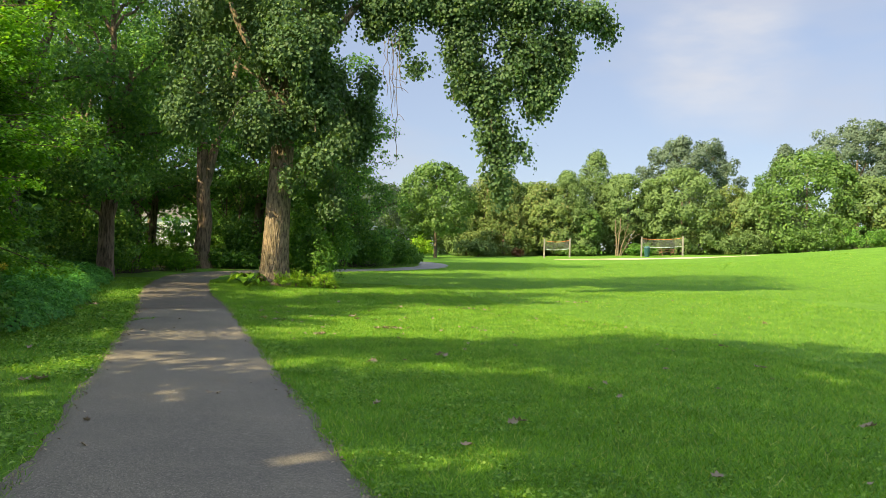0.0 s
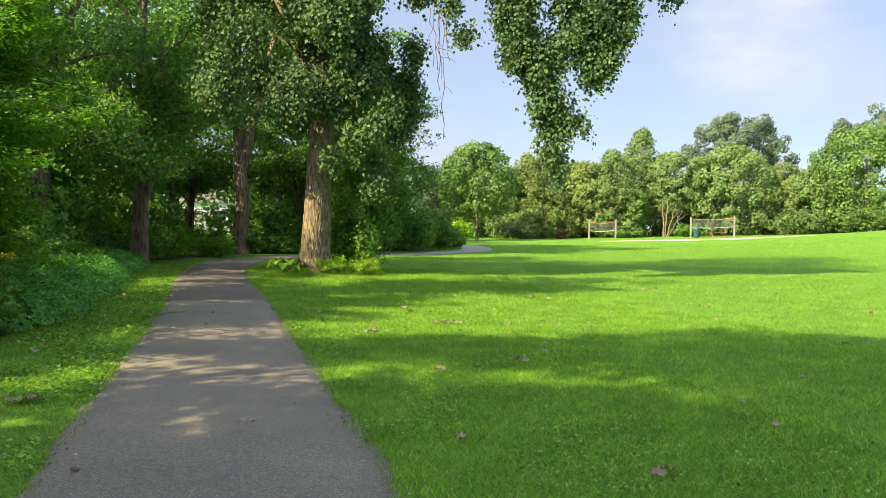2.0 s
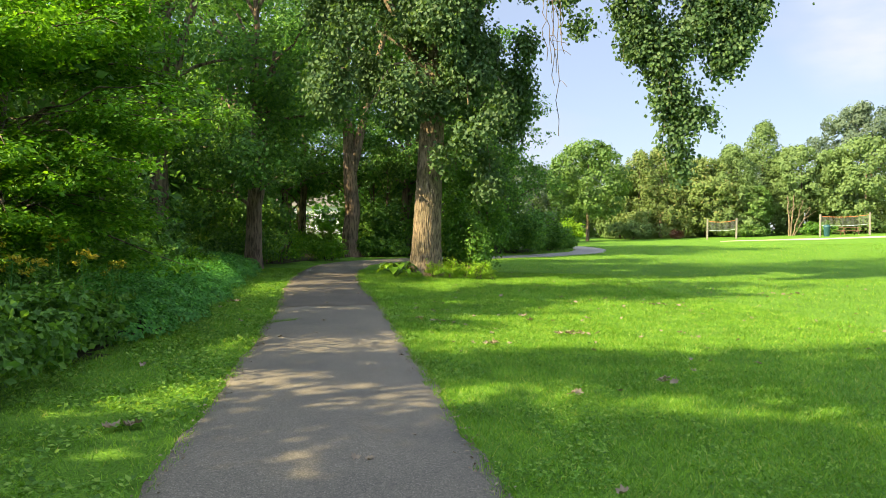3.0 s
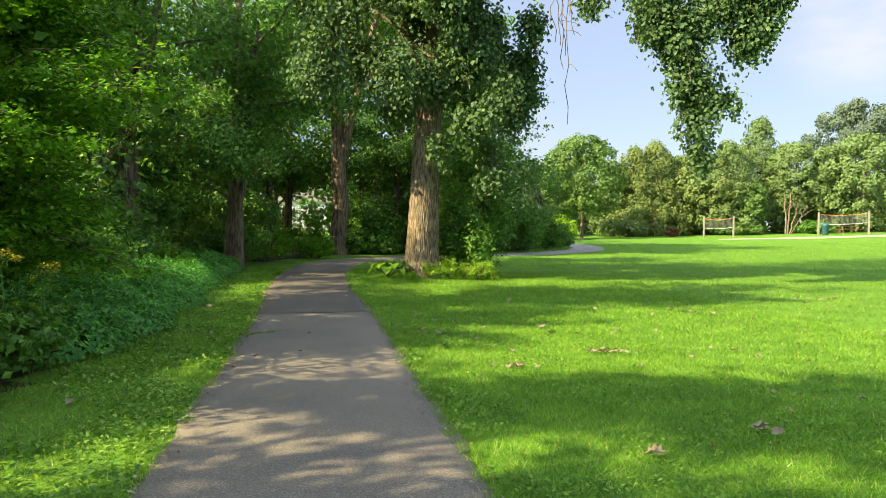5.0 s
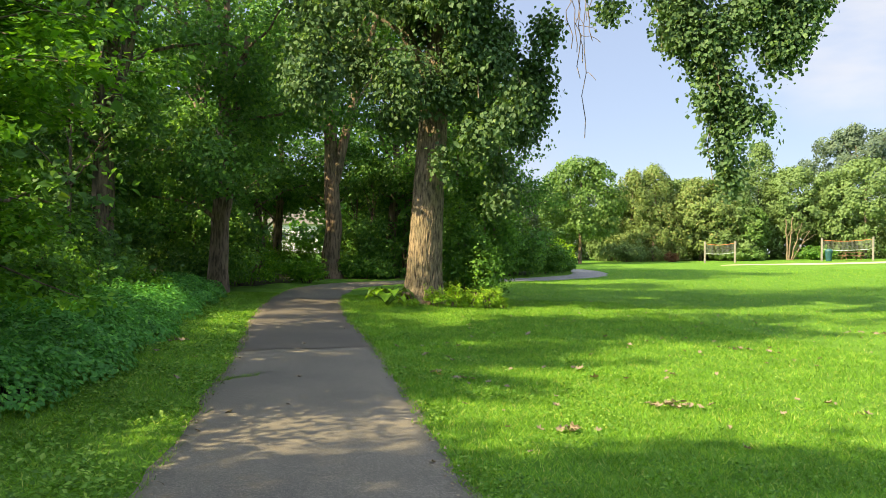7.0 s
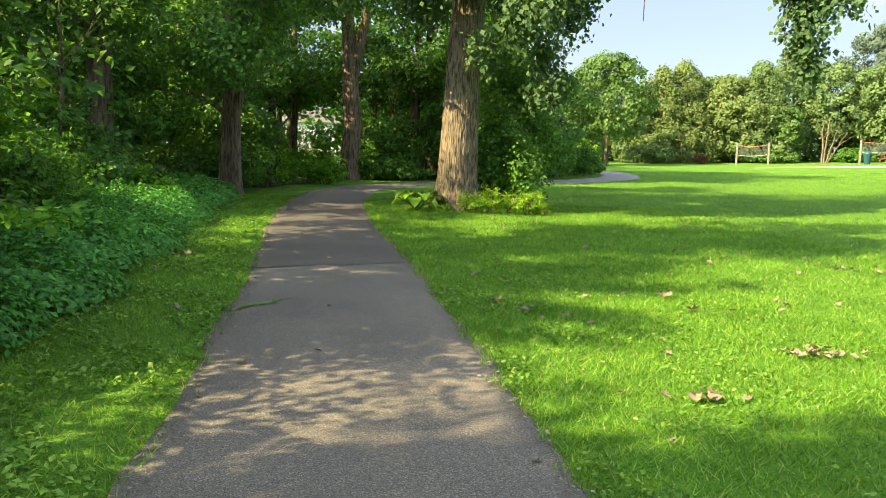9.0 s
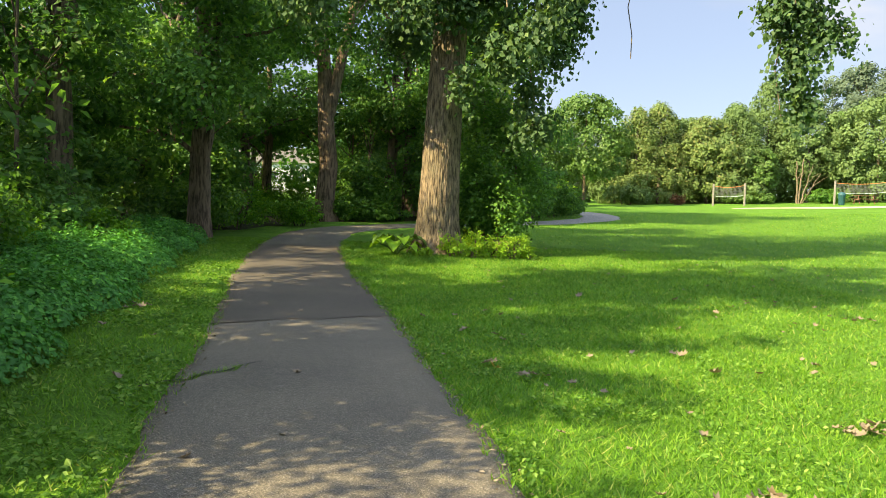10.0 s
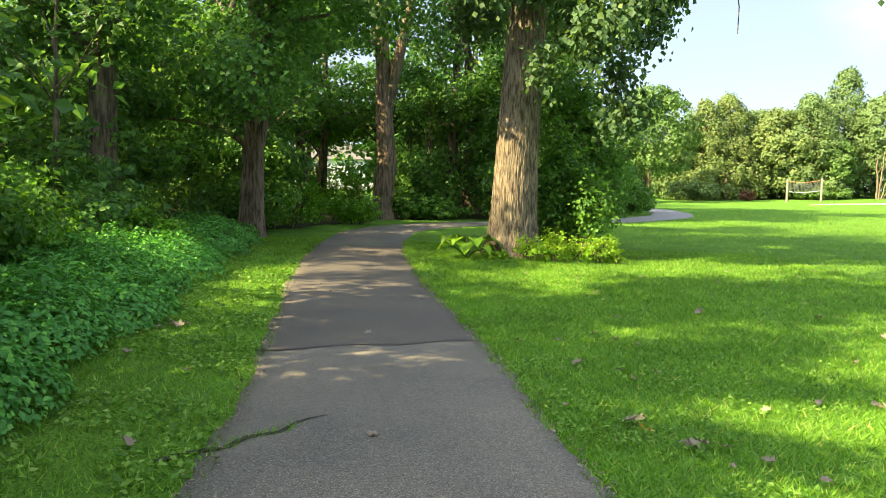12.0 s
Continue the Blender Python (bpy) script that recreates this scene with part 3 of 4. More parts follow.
FOREST = []
for k, (hm, sp, low, rr) in enumerate(((16, 4.4, 0.15, 0.3), (13, 3.8, 0.08, 0.22), (18, 5.0, 0.3, 0.36))):
    FOREST.append(simple_tree("woodland_tree", (-20 - 3 * k, 34 + 4 * k, h(-20 - 3 * k, 34 + 4 * k)), "dark leafy deciduous tree in the shaded wood", "tree",
                              *forest_proto(70 + k, hm, sp, 6300, 0.23, low, rr), M_FOREST, group="trees of the wood"))
PLACES = [(2, -18, 25, 200, 0.9), (0, -19.2, 51.5, 130, 0.9), (2, -20.5, 44.5, 70, 1.1), (0, -24.5, 50, 10, 1.15), (1, -16.5, 18.0, 80, 0.75), (1, -12.4, 16.6, 30, 1.05), (0, -11.5, 47.5, 10, 1.0), (0, -16, 53, 190, 1.0), (0, -18.5, 47, 250, 0.9), (0, -21.5, 57, 95, 1.0), (1, -24.5, 63, 20, 1.0), (0, -9, 53.5, 300, 0.9), (0, -22, 17, 10, 0.95), 
          (1, -16, -10, 215, 1.0), (0, -8, -13, 20, 1.0), (0, -24, 40, 111, 1.0),
          (2, -11, 51, 5, 1.0), (1, -7.5, 49, 66, 0.85), (0, -6, 55, 180, 0.75), (1, -9.5, 58, 10, 0.9), (0, -13, 62, 100, 0.9),
          (1, -17, 36.5, 200, 1.0), (1, -20, 27, 320, 1.0)]
simple_tree("woodland_tree", (-13.6, 31.4, h(-13.6, 31.4)), "tree with a stout reddish-brown trunk beside the path", "tree", *forest_proto(81, 14, 4.2, 17000, 0.16, 0.1, 0.33, 16, ((0.9, 0.9, -0.2, 8.5, 0.2),)), M_FOREST, M_BARK_RED, "trees of the wood")
simple_tree("woodland_tree", (-13.2, 43.0, h(-13.2, 43.0)), "tall forked tree with pale brown bark beyond the bend", "tree", *forest_proto(82, 21, 5.0, 18000, 0.2, 0.32, 0.42, 0, ((4.6, 1.9, 0.2, 13, 0.27), (5.2, -1.7, -0.3, 12, 0.2))), M_FOREST, M_BARK_RED, "trees of the wood")
simple_tree("woodland_tree", (-15.0, 27.0, h(-15.0, 27.0)), "forked tree with spreading dark limbs in the shaded wood", "tree", *forest_proto(83, 17, 4.8, 9000, 0.2, 0.32, 0.34, 0, ((4.4, 1.8, -0.6, 10, 0.22), (3.9, -2.6, -1.0, 6.2, 0.17), (5.0, -0.6, -1.6, 11, 0.16))), M_FOREST, M_BARK_DARK, "trees of the wood")
for kind, x, y, turn, size in PLACES:
    c = copy_thing(FOREST[kind], pose(x, y, h(x, y), 0, 0, turn) @ Matrix.Scale(size, 4))
    c.scale = (size, size, size)

# tall dense trees out of view, added to shade the start of the walk
TALL = simple_tree("woodland_tree", (-10.9, -3.2, h(-10.9, -3.2)), "tall full-crowned tree at the edge of the wood, out of view, shading the walk", "tree", *forest_proto(77, 20, 4.8, 8000, 0.36, 0.25, 0.36), M_FOREST, group="trees of the wood")
for x, y, turn, size in ((-6.8, -6.6, 70, 1), (-16.8, -5.2, 190, 1), (-5.0, -11.0, 260, 1), (-12.5, -9.5, 20, 1), (-1.5, -15.5, 130, 1), (-23.5, 21.5, 300, 0.95), (-15.5, 12.6, 85, 0.8), (-12.8, 2.6, 40, 0.66), (-9.2, -0.6, 155, 0.62)):
    c = copy_thing(TALL, pose(x, y, h(x, y), 0, 0, turn) @ Matrix.Scale(size, 4))
    c.scale = (size, size, size)


def understory(seed, tall, w, count):
    rng = random.Random(seed)
    blobs = []
    for k in range(18):
        a, u, z = rng.uniform(0, 6.3), rng.random() ** 0.6, rng.uniform(0.08, 0.9)
        e = math.sin(math.pi * (0.15 + 0.75 * z))
        blobs.append((math.cos(a) * u * w * 0.42 * e, math.sin(a) * u * w * 0.42 * e, z * tall, w * 0.2, w * 0.2, tall * 0.08))
    p, n = crown_points(blobs, count, 18, 0.2, seed, 0.3, 0.55, 0.15, 0.6)
    p[:, 2] = np.maximum(p[:, 2], 0.05)
    trunk = (bend((0, 0, -0.1), (0.2, 0.1, tall * 0.8), 0, 7, 0.06, seed), [0.07 - 0.008 * i for i in range(7)], 8)
    limbs = [(bend((0, 0, b[2] * 0.7), b[:3], 0.1, 5, 0.04, seed + i), [0.025 - 0.004 * j for j in range(5)]) for i, b in enumerate(blobs[:8])]
    return trunk, limbs, leaves("crown", p, n, 0.19, M_FOREST, seed, 0.75)


UNDER = [simple_tree("understory_tree", (-18.0 - 3 * k, 39 + 3 * k, h(-18.0 - 3 * k, 39 + 3 * k)), "small leafy understory tree in the shaded wood", "tree", *understory(90 + k, tl, w, 4600), M_FOREST, group="understory trees")
         for k, (tl, w) in enumerate(((6.5, 4.2), (4.5, 3.8), (8.0, 4.6)))]
for k, (x, y, tl, w) in enumerate(((-6.4, 50.5, 10.5, 6.6), (-8.6, 44.6, 9.0, 5.0))):
    simple_tree("understory_tree", (x, y, h(x, y)), "full leafy tree at the wood's edge behind the bend", "tree", *understory(97 + k, tl, w, 9000), M_FOREST, group="understory trees")
ru = random.Random(3)
spots = [(-12.2, 46.5), (-9.0, 47.5), (-15.7, 36.2), (-15.2, 33.0), (-17.2, 38.5), (-13.5, 52.0), (-10.0, 54.0), (-16.5, 29.0), (-15.0, 25.5), (-16.8, 21.0), (-14.6, 17.0), (-15.5, 10.0), 
         (-19.0, 33.0), (-20.5, 37.0), (-19.5, 24.0), (-20.0, 18.0), (-14.5, 57.0), (-14.0, 49.5), (-12.5, 54.0), (-16.0, 57.5), (-8.5, 57.0), (-23.0, 46.0), (-19.0, 14.0), (-7.0, 46.5), (-22.5, 22.0)]
for k, (x, y) in enumerate(spots):
    copy_thing(UNDER[k % 3], pose(x, y, h(x, y), 0, 0, ru.uniform(0, 360)))


def shrub(name, x, y, w, d, tall, count, mat, leaf, seed, label, category="shrub", group="", flat=0.7, hollow=0.2, stems=5, turn=0.0):
    """A bush: stems from the ground under an uneven mass of leaves."""
    rng = random.Random(seed)
    t = thing(name, (x, y, h(x, y)), label, category, group, turn=turn)
    blobs = []
    for k in range(9):
        bx, by = rng.uniform(-0.6, 0.6) * w / 2, rng.uniform(-0.6, 0.6) * d / 2
        tz = tall * rng.uniform(0.5, 0.95)
        blobs.append((bx, by, tz * 0.55, w * 0.26, d * 0.26, tz * 0.46))
    p, n = crown_points(blobs, count, 14, min(w, tall) * 0.06, seed, hollow, flat, 0.1, 1.0)
    p[:, 2] = np.maximum(p[:, 2], 0.03)
    for k in range(stems):
        e = rng.choice(blobs)
        pts = bend((e[0] * 0.3, e[1] * 0.3, -0.05), (e[0], e[1], e[2] + e[5] * 0.5), 0.1, 6, 0.04, seed + k)
        piece("stem", mesh_of("stem", *tube(pts, [0.02 + 0.006 * tall - 0.004 * i for i in range(6)], 5), M_BARK_DARK, smooth=True), t)
    piece("foliage", leaves("foliage", p, n, leaf, mat, seed, 0.75), t)
    return t


# the ivy-grown brush beside and behind the big trunk
for k, (x, y, w, d, tall) in enumerate(((-4.75, 29.2, 1.9, 1.7, 3.5), (-4.5, 31.0, 2.0, 2.0, 5.6), (-5.3, 31.2, 1.9, 1.6, 6.4))):
    shrub("understory_bush", x, y, w, d, tall, 9000, M_BRUSH, 0.11, 200 + k, "dense dark green vine-grown bush behind the trunk", group="bushes behind the trunk")
for k, (x, y, w, d, tall) in enumerate(((-11.8, 43.6, 4, 2, 1.2), (-8.3, 46.5, 4, 3, 2.6), (-5.2, 51.5, 4, 3.4, 3.2), (-3.6, 55.0, 3.4, 3.4, 2.2), (-3.0, 58.5, 3.0, 3.0, 1.8), (-6.5, 55, 5, 4, 5), (-12.0, 45.2, 3.4, 2.6, 2.6), (-7.2, 60, 5, 4, 5))):
    shrub("thicket_bush", x, y, w, d, tall, 7000, M_BRUSH, 0.15, 220 + k, "leafy green thicket bush at the wood's edge", group="thicket beside the path")
for k, (x, y, w, d, tall) in enumerate(((-5.6, 5.6, 1.8, 2.4, 1.1), (-6.2, 7.4, 1.8, 2.2, 1.25), (-6.8, 9.1, 1.9, 2.2, 1.3), (-7.25, 10.7, 2.0, 2.0, 1.1), (-7.7, 12.1, 1.9, 1.9, 0.95), (-8.3, 9.6, 2.2, 2.4, 2.0), (-9.2, 12.6, 2.6, 2.4, 1.5))):
    shrub("bramble_bush", x, y, w, d, tall, 4500, M_BRUSH, 0.1, 260 + k, "shaded leafy bramble bush along the wood's edge", group="brambles along the path", flat=0.6, hollow=0.4)
# shrubs 4 to 8 stand out of view, made tall to shade the path
for k, (x, y, w, d, tall) in enumerate(((-13.6, 24.5, 3.0, 3.0, 1.7), (-13.2, 20.5, 3.5, 4, 2.4), (-11.9, 16.0, 3, 3.5, 2.0), (-10.4, 11.0, 3, 3.5, 2.2), (-9.2, 7.3, 2.8, 3.4, 4.0), (-8.6, 8.6, 2.4, 2.6, 5.0), (-8.9, 10.1, 2.2, 2.4, 4.6), (-8.7, 3.8, 3, 3.4, 4.2), (-7.8, 0.5, 3, 3, 3.6), (-14.5, 33, 4, 4, 2.4), (-15.8, 26, 4, 4, 3), (-14.8, 13, 4, 5, 3.5))):
    shrub("woodland_shrub", x, y, w, d, tall, 5500, M_MAPLE if k in (4, 5, 6) else M_BRUSH if k % 2 else M_FOREST, 0.12, 240 + k, "shaded green shrub under the trees", group="shrubs under the trees")


def herb_patch(x, y, w, d, tall, count, seed, turn):
    """A domed bed of low leafy herbs, leaves facing up."""
    rng = np.random.default_rng(seed)
    t = thing("herb_patch", (x, y, h(x, y)), "fresh green bank of low woodland herbs", "plants", "herbs along the path", turn=turn)
    px, py = rng.uniform(-1, 1, count), rng.uniform(-1, 1, count)
    r = np.abs(px) ** 2.6 + np.abs(py) ** 2.6
    keep = r < 1
    px, py, r = px[keep], py[keep], r[keep]
    lump = np.array([noise.noise((a * w * 0.8 + seed, b * d * 0.8, 0)) + 0.5 * noise.noise((a * w * 2.4, b * d * 2.4 + seed, 4)) for a, b in zip(px, py)])
    top = tall * np.clip(1 - r ** 1.6, 0, 1) ** 0.5 * (0.8 + 0.45 * lump)
    z = top * (1 - 0.55 * rng.random(len(px)) ** 1.8) + 0.02
    c = np.column_stack([px * w / 2, py * d / 2, z])
    n = rng.normal(size=c.shape) * 0.4 + np.column_stack([px * r, py * r, np.full(len(px), 1.0)])
    piece("foliage", leaves("foliage", c, n, 0.076, M_HERB, seed, 0.66), t)
    stems = []
    for k in range(40):
        i = int(rng.integers(len(px)))
        stems.append([(c[i, 0], c[i, 1], -0.02), (c[i, 0] + 0.02, c[i, 1], max(0.1, top[i] * 0.9))])
    V, F, o = [], [], 0
    for s in stems:
        v, f = tube(s, [0.006, 0.004], 4)
        V.append(v)
        F.append(f + o)
        o += len(v)
    tagged(piece("stems", mesh_of("stems", np.vstack(V), np.vstack(F), M_HERB), t), kind="stuff")


for k in range(4, 13):
    y = 6.2 + 1.85 * k
    i = line_index(y)
    w = 3.2 + 0.5 * math.sin(k * 1.7)
    x = LINE[i, 0] - HALF - 1.45 - w / 2 + 0.12 * math.sin(k * 2.9)
    herb_patch(x, y, w, 3.0, 0.62 + 0.14 * math.sin(k * 2.3), 12500, 260 + k, 18)

# ---- far tree line beyond the field ----


def far_tree(name, x, y, w, top, mat, seed, label, shape="round", count=9000, group="", foot=0.0, leaf=0.24):
    """A crown of distinct leafy lumps over an ovoid, a cone or the spread limbs of an old tree."""
    z = h(x, y)
    tall = top - z
    t = thing(name, (x, y, z), label, "tree", group)
    rng = np.random.default_rng(seed)
    piece("trunk", mesh_of("trunk", *tube(bend((0, 0, -0.2), (0, 0, tall * 0.8), 0, 6, 0.1, seed), [0.02 * tall * (1 - 0.15 * i) for i in range(6)], 9), M_BARK_DARK, smooth=True), t)
    lumps = 170 if shape == "spread" else int(110 + 10 * w)
    u = rng.uniform(0.02, 0.98, lumps) if shape != "spread" else rng.uniform(0.3, 0.97, lumps)
    a = rng.uniform(0, 2 * np.pi, lumps)
    if shape == "cone":
        r = w * 0.52 * np.minimum(1, 4 * u + 0.55) * (1 - u) ** 0.62 + 0.1
    elif shape == "spread":
        r = w * 0.5 * np.sqrt(np.clip(1 - ((u - 0.52) / 0.5) ** 2, 0.05, 1)) * rng.uniform(0.35, 1.0, lumps) ** 0.6
    else:
        r = w * 0.5 * np.sqrt(np.clip(1 - (2 * u - 0.86) ** 2 * 0.78, 0.05, 1))
    size = np.clip(w * rng.uniform(0.065, 0.125, lumps), 0.35, 1.3)
    inset = np.maximum(r - size * 0.55, 0) * np.where(rng.random(lumps) < 0.25, 0.6, rng.uniform(0.86, 1.04, lumps))
    c = np.column_stack([np.cos(a) * inset, np.sin(a) * inset, foot + (tall - foot) * u])
    c[:, 2] = np.minimum(c[:, 2], tall - size * 0.5)
    out = np.column_stack([np.cos(a), np.sin(a), np.full(lumps, 0.55)])
    share = size ** 1.6 / (size ** 1.6).sum()
    idx = rng.choice(lumps, count, p=share)
    d = rng.normal(size=(count, 3)) + out[idx] * 0.9
    d /= np.linalg.norm(d, axis=1, keepdims=True)
    squash = np.array([1, 1, 0.8 if shape == "spread" else 1.15 if shape == "cone" else 0.85])
    p = c[idx] + d * size[idx][:, None] * squash * rng.uniform(0.6, 1.06, count)[:, None] + rng.normal(size=(count, 3)) * 0.09
    n = d + rng.normal(size=(count, 3)) * 0.3
    p[:, 2] = np.maximum(p[:, 2], 0.1)
    piece("crown", leaves("crown", p, n, leaf, mat, seed, 0.6 if shape == "cone" else 0.8), t)
    if shape == "spread":
        for k in range(0, lumps, 15):
            piece("limb", mesh_of("limb", *tube(bend((0, 0, tall * 0.35 + 0.2 * c[k, 2]), c[k], 0.5, 6, 0.2, seed + k), [0.16 - 0.022 * i for i in range(6)], 6), M_BARK_DARK, smooth=True), t)
    return t


def at_line(px, y):
    """Across at depth y for a bearing px (in thousandths)."""
    return px * y / 1000


FAR = [  # bearing, depth, width, top above eye (thousandths), material, shape, foot of the crown
    (-10, 82, 8.0, 120, M_SAPL, "round", 2.4), (52, 93, 7.4, 106, M_RUSTY, "cone", 0), (30, 95, 5.5, 74, M_CEDAR, "round", 0), (78, 94, 7.6, 114, M_RUSTY, "cone", 0),
    (104, 97, 8.0, 98, M_CEDAR, "round", 0), (130, 95, 8.0, 98, M_RUSTY, "round", 0), (158, 95, 8.2, 112, M_CEDAR, "cone", 0), (194, 98, 8.6, 139, M_CEDAR, "cone", 0), (180, 94, 4.5, 70, M_SAPL, "round", 0), (236, 97, 8.0, 112, M_CEDAR, "round", 2.6),
    (306, 95, 10.0, 121, M_CEDAR, "round", 0), (270, 99, 6, 108, M_SAPL, "round", 0), (368, 95, 6.6, 102, M_RUSTY, "round", 0), (405, 92, 6, 96, M_CEDAR, "round", 0), (466, 90, 12.0, 148, M_SAPL, "round", 0), (436, 97, 7.5, 154, M_PINE, "cone", 0), (550, 88, 9, 118, M_CEDAR, "round", 0), (600, 86, 9, 112, M_RUSTY, "round", 0),
    (60, 102, 7, 70, M_CEDAR, "round", 0), (105, 103, 7, 72, M_CEDAR, "round", 0), (150, 103, 7, 70, M_CEDAR, "round", 0), (195, 103, 7, 74, M_CEDAR, "round", 0), (240, 104, 7, 72, M_CEDAR, "round", 0), (285, 104, 7, 74, M_CEDAR, "round", 0),
    (330, 102, 7, 76, M_CEDAR, "round", 0), (375, 101, 7, 76, M_CEDAR, "round", 0), (420, 99, 7, 80, M_CEDAR, "round", 0), (15, 106, 7, 66, M_CEDAR, "round", 0), (-40, 100, 8, 80, M_SAPL, "round", 1), (-80, 96, 9, 90, M_PINE, "round", 1),
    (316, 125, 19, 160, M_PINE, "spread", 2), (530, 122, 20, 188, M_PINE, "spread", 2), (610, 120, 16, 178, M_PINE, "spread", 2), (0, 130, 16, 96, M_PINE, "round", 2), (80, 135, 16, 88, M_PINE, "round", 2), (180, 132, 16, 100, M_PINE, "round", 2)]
for k, (b, y, w, e, m, s, ft) in enumerate(FAR):
    x = at_line(b, y)
    far_tree("hedge_tree" if m in (M_CEDAR, M_RUSTY) else "park_tree", x, y, w, 1.5 + e * y / 1000, m, 300 + k,
             {"cedar_foliage": "dense green evergreen in a tall hedge", "bronzed_cedar_foliage": "evergreen in a tall hedge with bronzed tips", "young_tree_leaf": "rounded light green tree at the field's edge",
              "hazy_tree_foliage": "tall tree behind the hedge, its green greyed by painted haze"}[m.name], s, int(2500 if 98 < y < 110 and e < 82 else 4500 + 900 * w), "tree line", ft, 0.5 if 98 < y < 110 and e < 82 else 0.25 + 0.006 * w)


def stem_cluster(x, y):
    """Pale leaning stems in an opening of the hedge."""
    t = thing("bare_stem_tree", (x, y, h(x, y)), "cluster of pale bare leaning stems in the hedge", "tree", "tree line")
    for k, (dx, tall, r) in enumerate(((-0.3, 4.2, 0.11), (0.2, 4.4, 0.1), (0.9, 3.8, 0.08), (1.5, 3.0, 0.06))):
        pts = bend((0.25 * dx, 0, -0.1), (dx * 1.3, -0.3, tall), 0, 8, 0.08, 60 + k)
        piece("trunk", mesh_of("trunk", *tube(pts, [r * (1 - 0.08 * i) for i in range(8)], 8), M_BARK, smooth=True), t)
        piece("limb", mesh_of("limb", *tube(bend(pts[4], pts[4] + Vector((0.7 + 0.4 * dx, -0.2, 1.0)), 0.1, 5, 0.04, k), [0.035, 0.03, 0.025, 0.02, 0.015], 6), M_BARK, smooth=True), t)


stem_cluster(20.6, 92.0)
shrub("lime_bush", -2.6, 92.0, 3.4, 2.5, 3.0, 3500, M_LIME, 0.2, 480, "bright lime-green bush behind the young tree", group="bushes of the tree line")
shrub("bronze_bush", 8.7, 89.5, 1.6, 1.5, 1.5, 1200, M_DRYBUSH, 0.14, 481, "small reddish-brown bush before the hedge", group="bushes of the tree line")
for k, (bx, y, w, tall) in enumerate(((3.6, 89, 5, 2.4), (15.5, 91, 5, 1.6), (23, 92, 4, 1.6), (34, 88, 8, 3.2), (39, 84, 8, 3.4), (46, 82, 8, 3.0), (-7.5, 74, 6, 2.6))):
    shrub("hedge_bush", bx, y, w, 3, tall, 4500, (M_CEDAR, M_SAPL, M_BRUSH)[k % 3], 0.22, 490 + k, "leafy green bush at the foot of the tree line", group="bushes of the tree line")

# ---- deep wood and the far side, closing the view ----


def deep_wood():
    rng = np.random.default_rng(8)
    blobs = []
    for k in range(150):
        x, y = rng.uniform(-52, -26), rng.uniform(30, 78)
        if y > 40 and abs(x + 0.37 * y) < 2.5:
            continue
        z = rng.uniform(0.5, 12)
        blobs.append((x, y, h(x, y) + z, rng.uniform(2.2, 3.8), rng.uniform(2.2, 3.8), rng.uniform(1.4, 2.4)))
    for k in range(46):
        x, y = rng.uniform(-26, -6.5), rng.uniform(64, 80)
        if abs(x + 0.37 * y) > 2.5:
            blobs.append((x, y, h(x, y) + rng.uniform(1, 11), rng.uniform(2.0, 3.2), rng.uniform(2.0, 3.2), rng.uniform(1.4, 2.2)))
    p, n = crown_points(blobs, 62000, 24, 0.45, 9, 0.3)
    tagged(new("far_woods", leaves("far_woods", p, n, 0.5, M_FOREST, 9, 0.8)), "deep leafy wood fading into shade", "woods", kind="stuff")
    blobs = []
    for k in range(120):
        x = rng.uniform(-120, 130)
        y = rng.uniform(150, 190)
        blobs.append((x, y, h(x, y) + rng.uniform(1, 9), rng.uniform(4, 7), rng.uniform(3, 5), rng.uniform(2, 3.5)))
    for k in range(60):
        x, y = rng.uniform(-40, 60), rng.uniform(-45, -30)
        blobs.append((x, y, h(x, y) + rng.uniform(1, 12), rng.uniform(3, 5), rng.uniform(3, 5), rng.uniform(2, 3.5)))
    p, n = crown_points(blobs, 24000, 24, 0.7, 10, 0.4)
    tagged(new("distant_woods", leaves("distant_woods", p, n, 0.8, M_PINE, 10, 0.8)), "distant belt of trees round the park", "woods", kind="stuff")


deep_wood()


def plain(name, colour, rough=0.6, metal=0.0, vary=0.2, scale=6.0, bump=0.2):
    m, n, l, b = material(name, rough)
    b.inputs["Metallic"].default_value = metal
    nz = noise_node(n, l, scale, 5.0)
    r = ramp_node(n, [(0.3, tuple(c * (1 - vary) for c in colour)), (0.7, tuple(min(1, c * (1 + vary)) for c in colour))])
    l.new(nz.outputs["Fac"], r.inputs["Fac"])
    l.new(r.outputs["Color"], b.inputs["Base Color"])
    if bump:
        bump_to(n, l, b, nz.outputs["Fac"], bump, 0.01)
    return m


M_POST = plain("weathered_post", (0.235, 0.22, 0.19), 0.85, 0, 0.25, 9)
M_NET = plain("net_cord", (0.12, 0.13, 0.12), 0.9)
M_BAND = plain("orange_band", (0.55, 0.2, 0.08), 0.7)
M_ROPE = plain("pale_rope", (0.5, 0.6, 0.58), 0.7)
M_BIN = plain("teal_plastic", (0.02, 0.08, 0.1), 0.5)
M_TABLE = plain("brown_wood", (0.2, 0.11, 0.07), 0.8, 0, 0.3, 12)
M_WHITE = plain("white_siding", (0.5, 0.5, 0.48), 0.7, 0, 0.05)
M_ROOF = plain("brown_shingle", (0.11, 0.1, 0.09), 0.9, 0, 0.2, 14)
M_PANE = plain("window_pane", (0.03, 0.04, 0.05), 0.1, 0, 0.1, 2, 0)
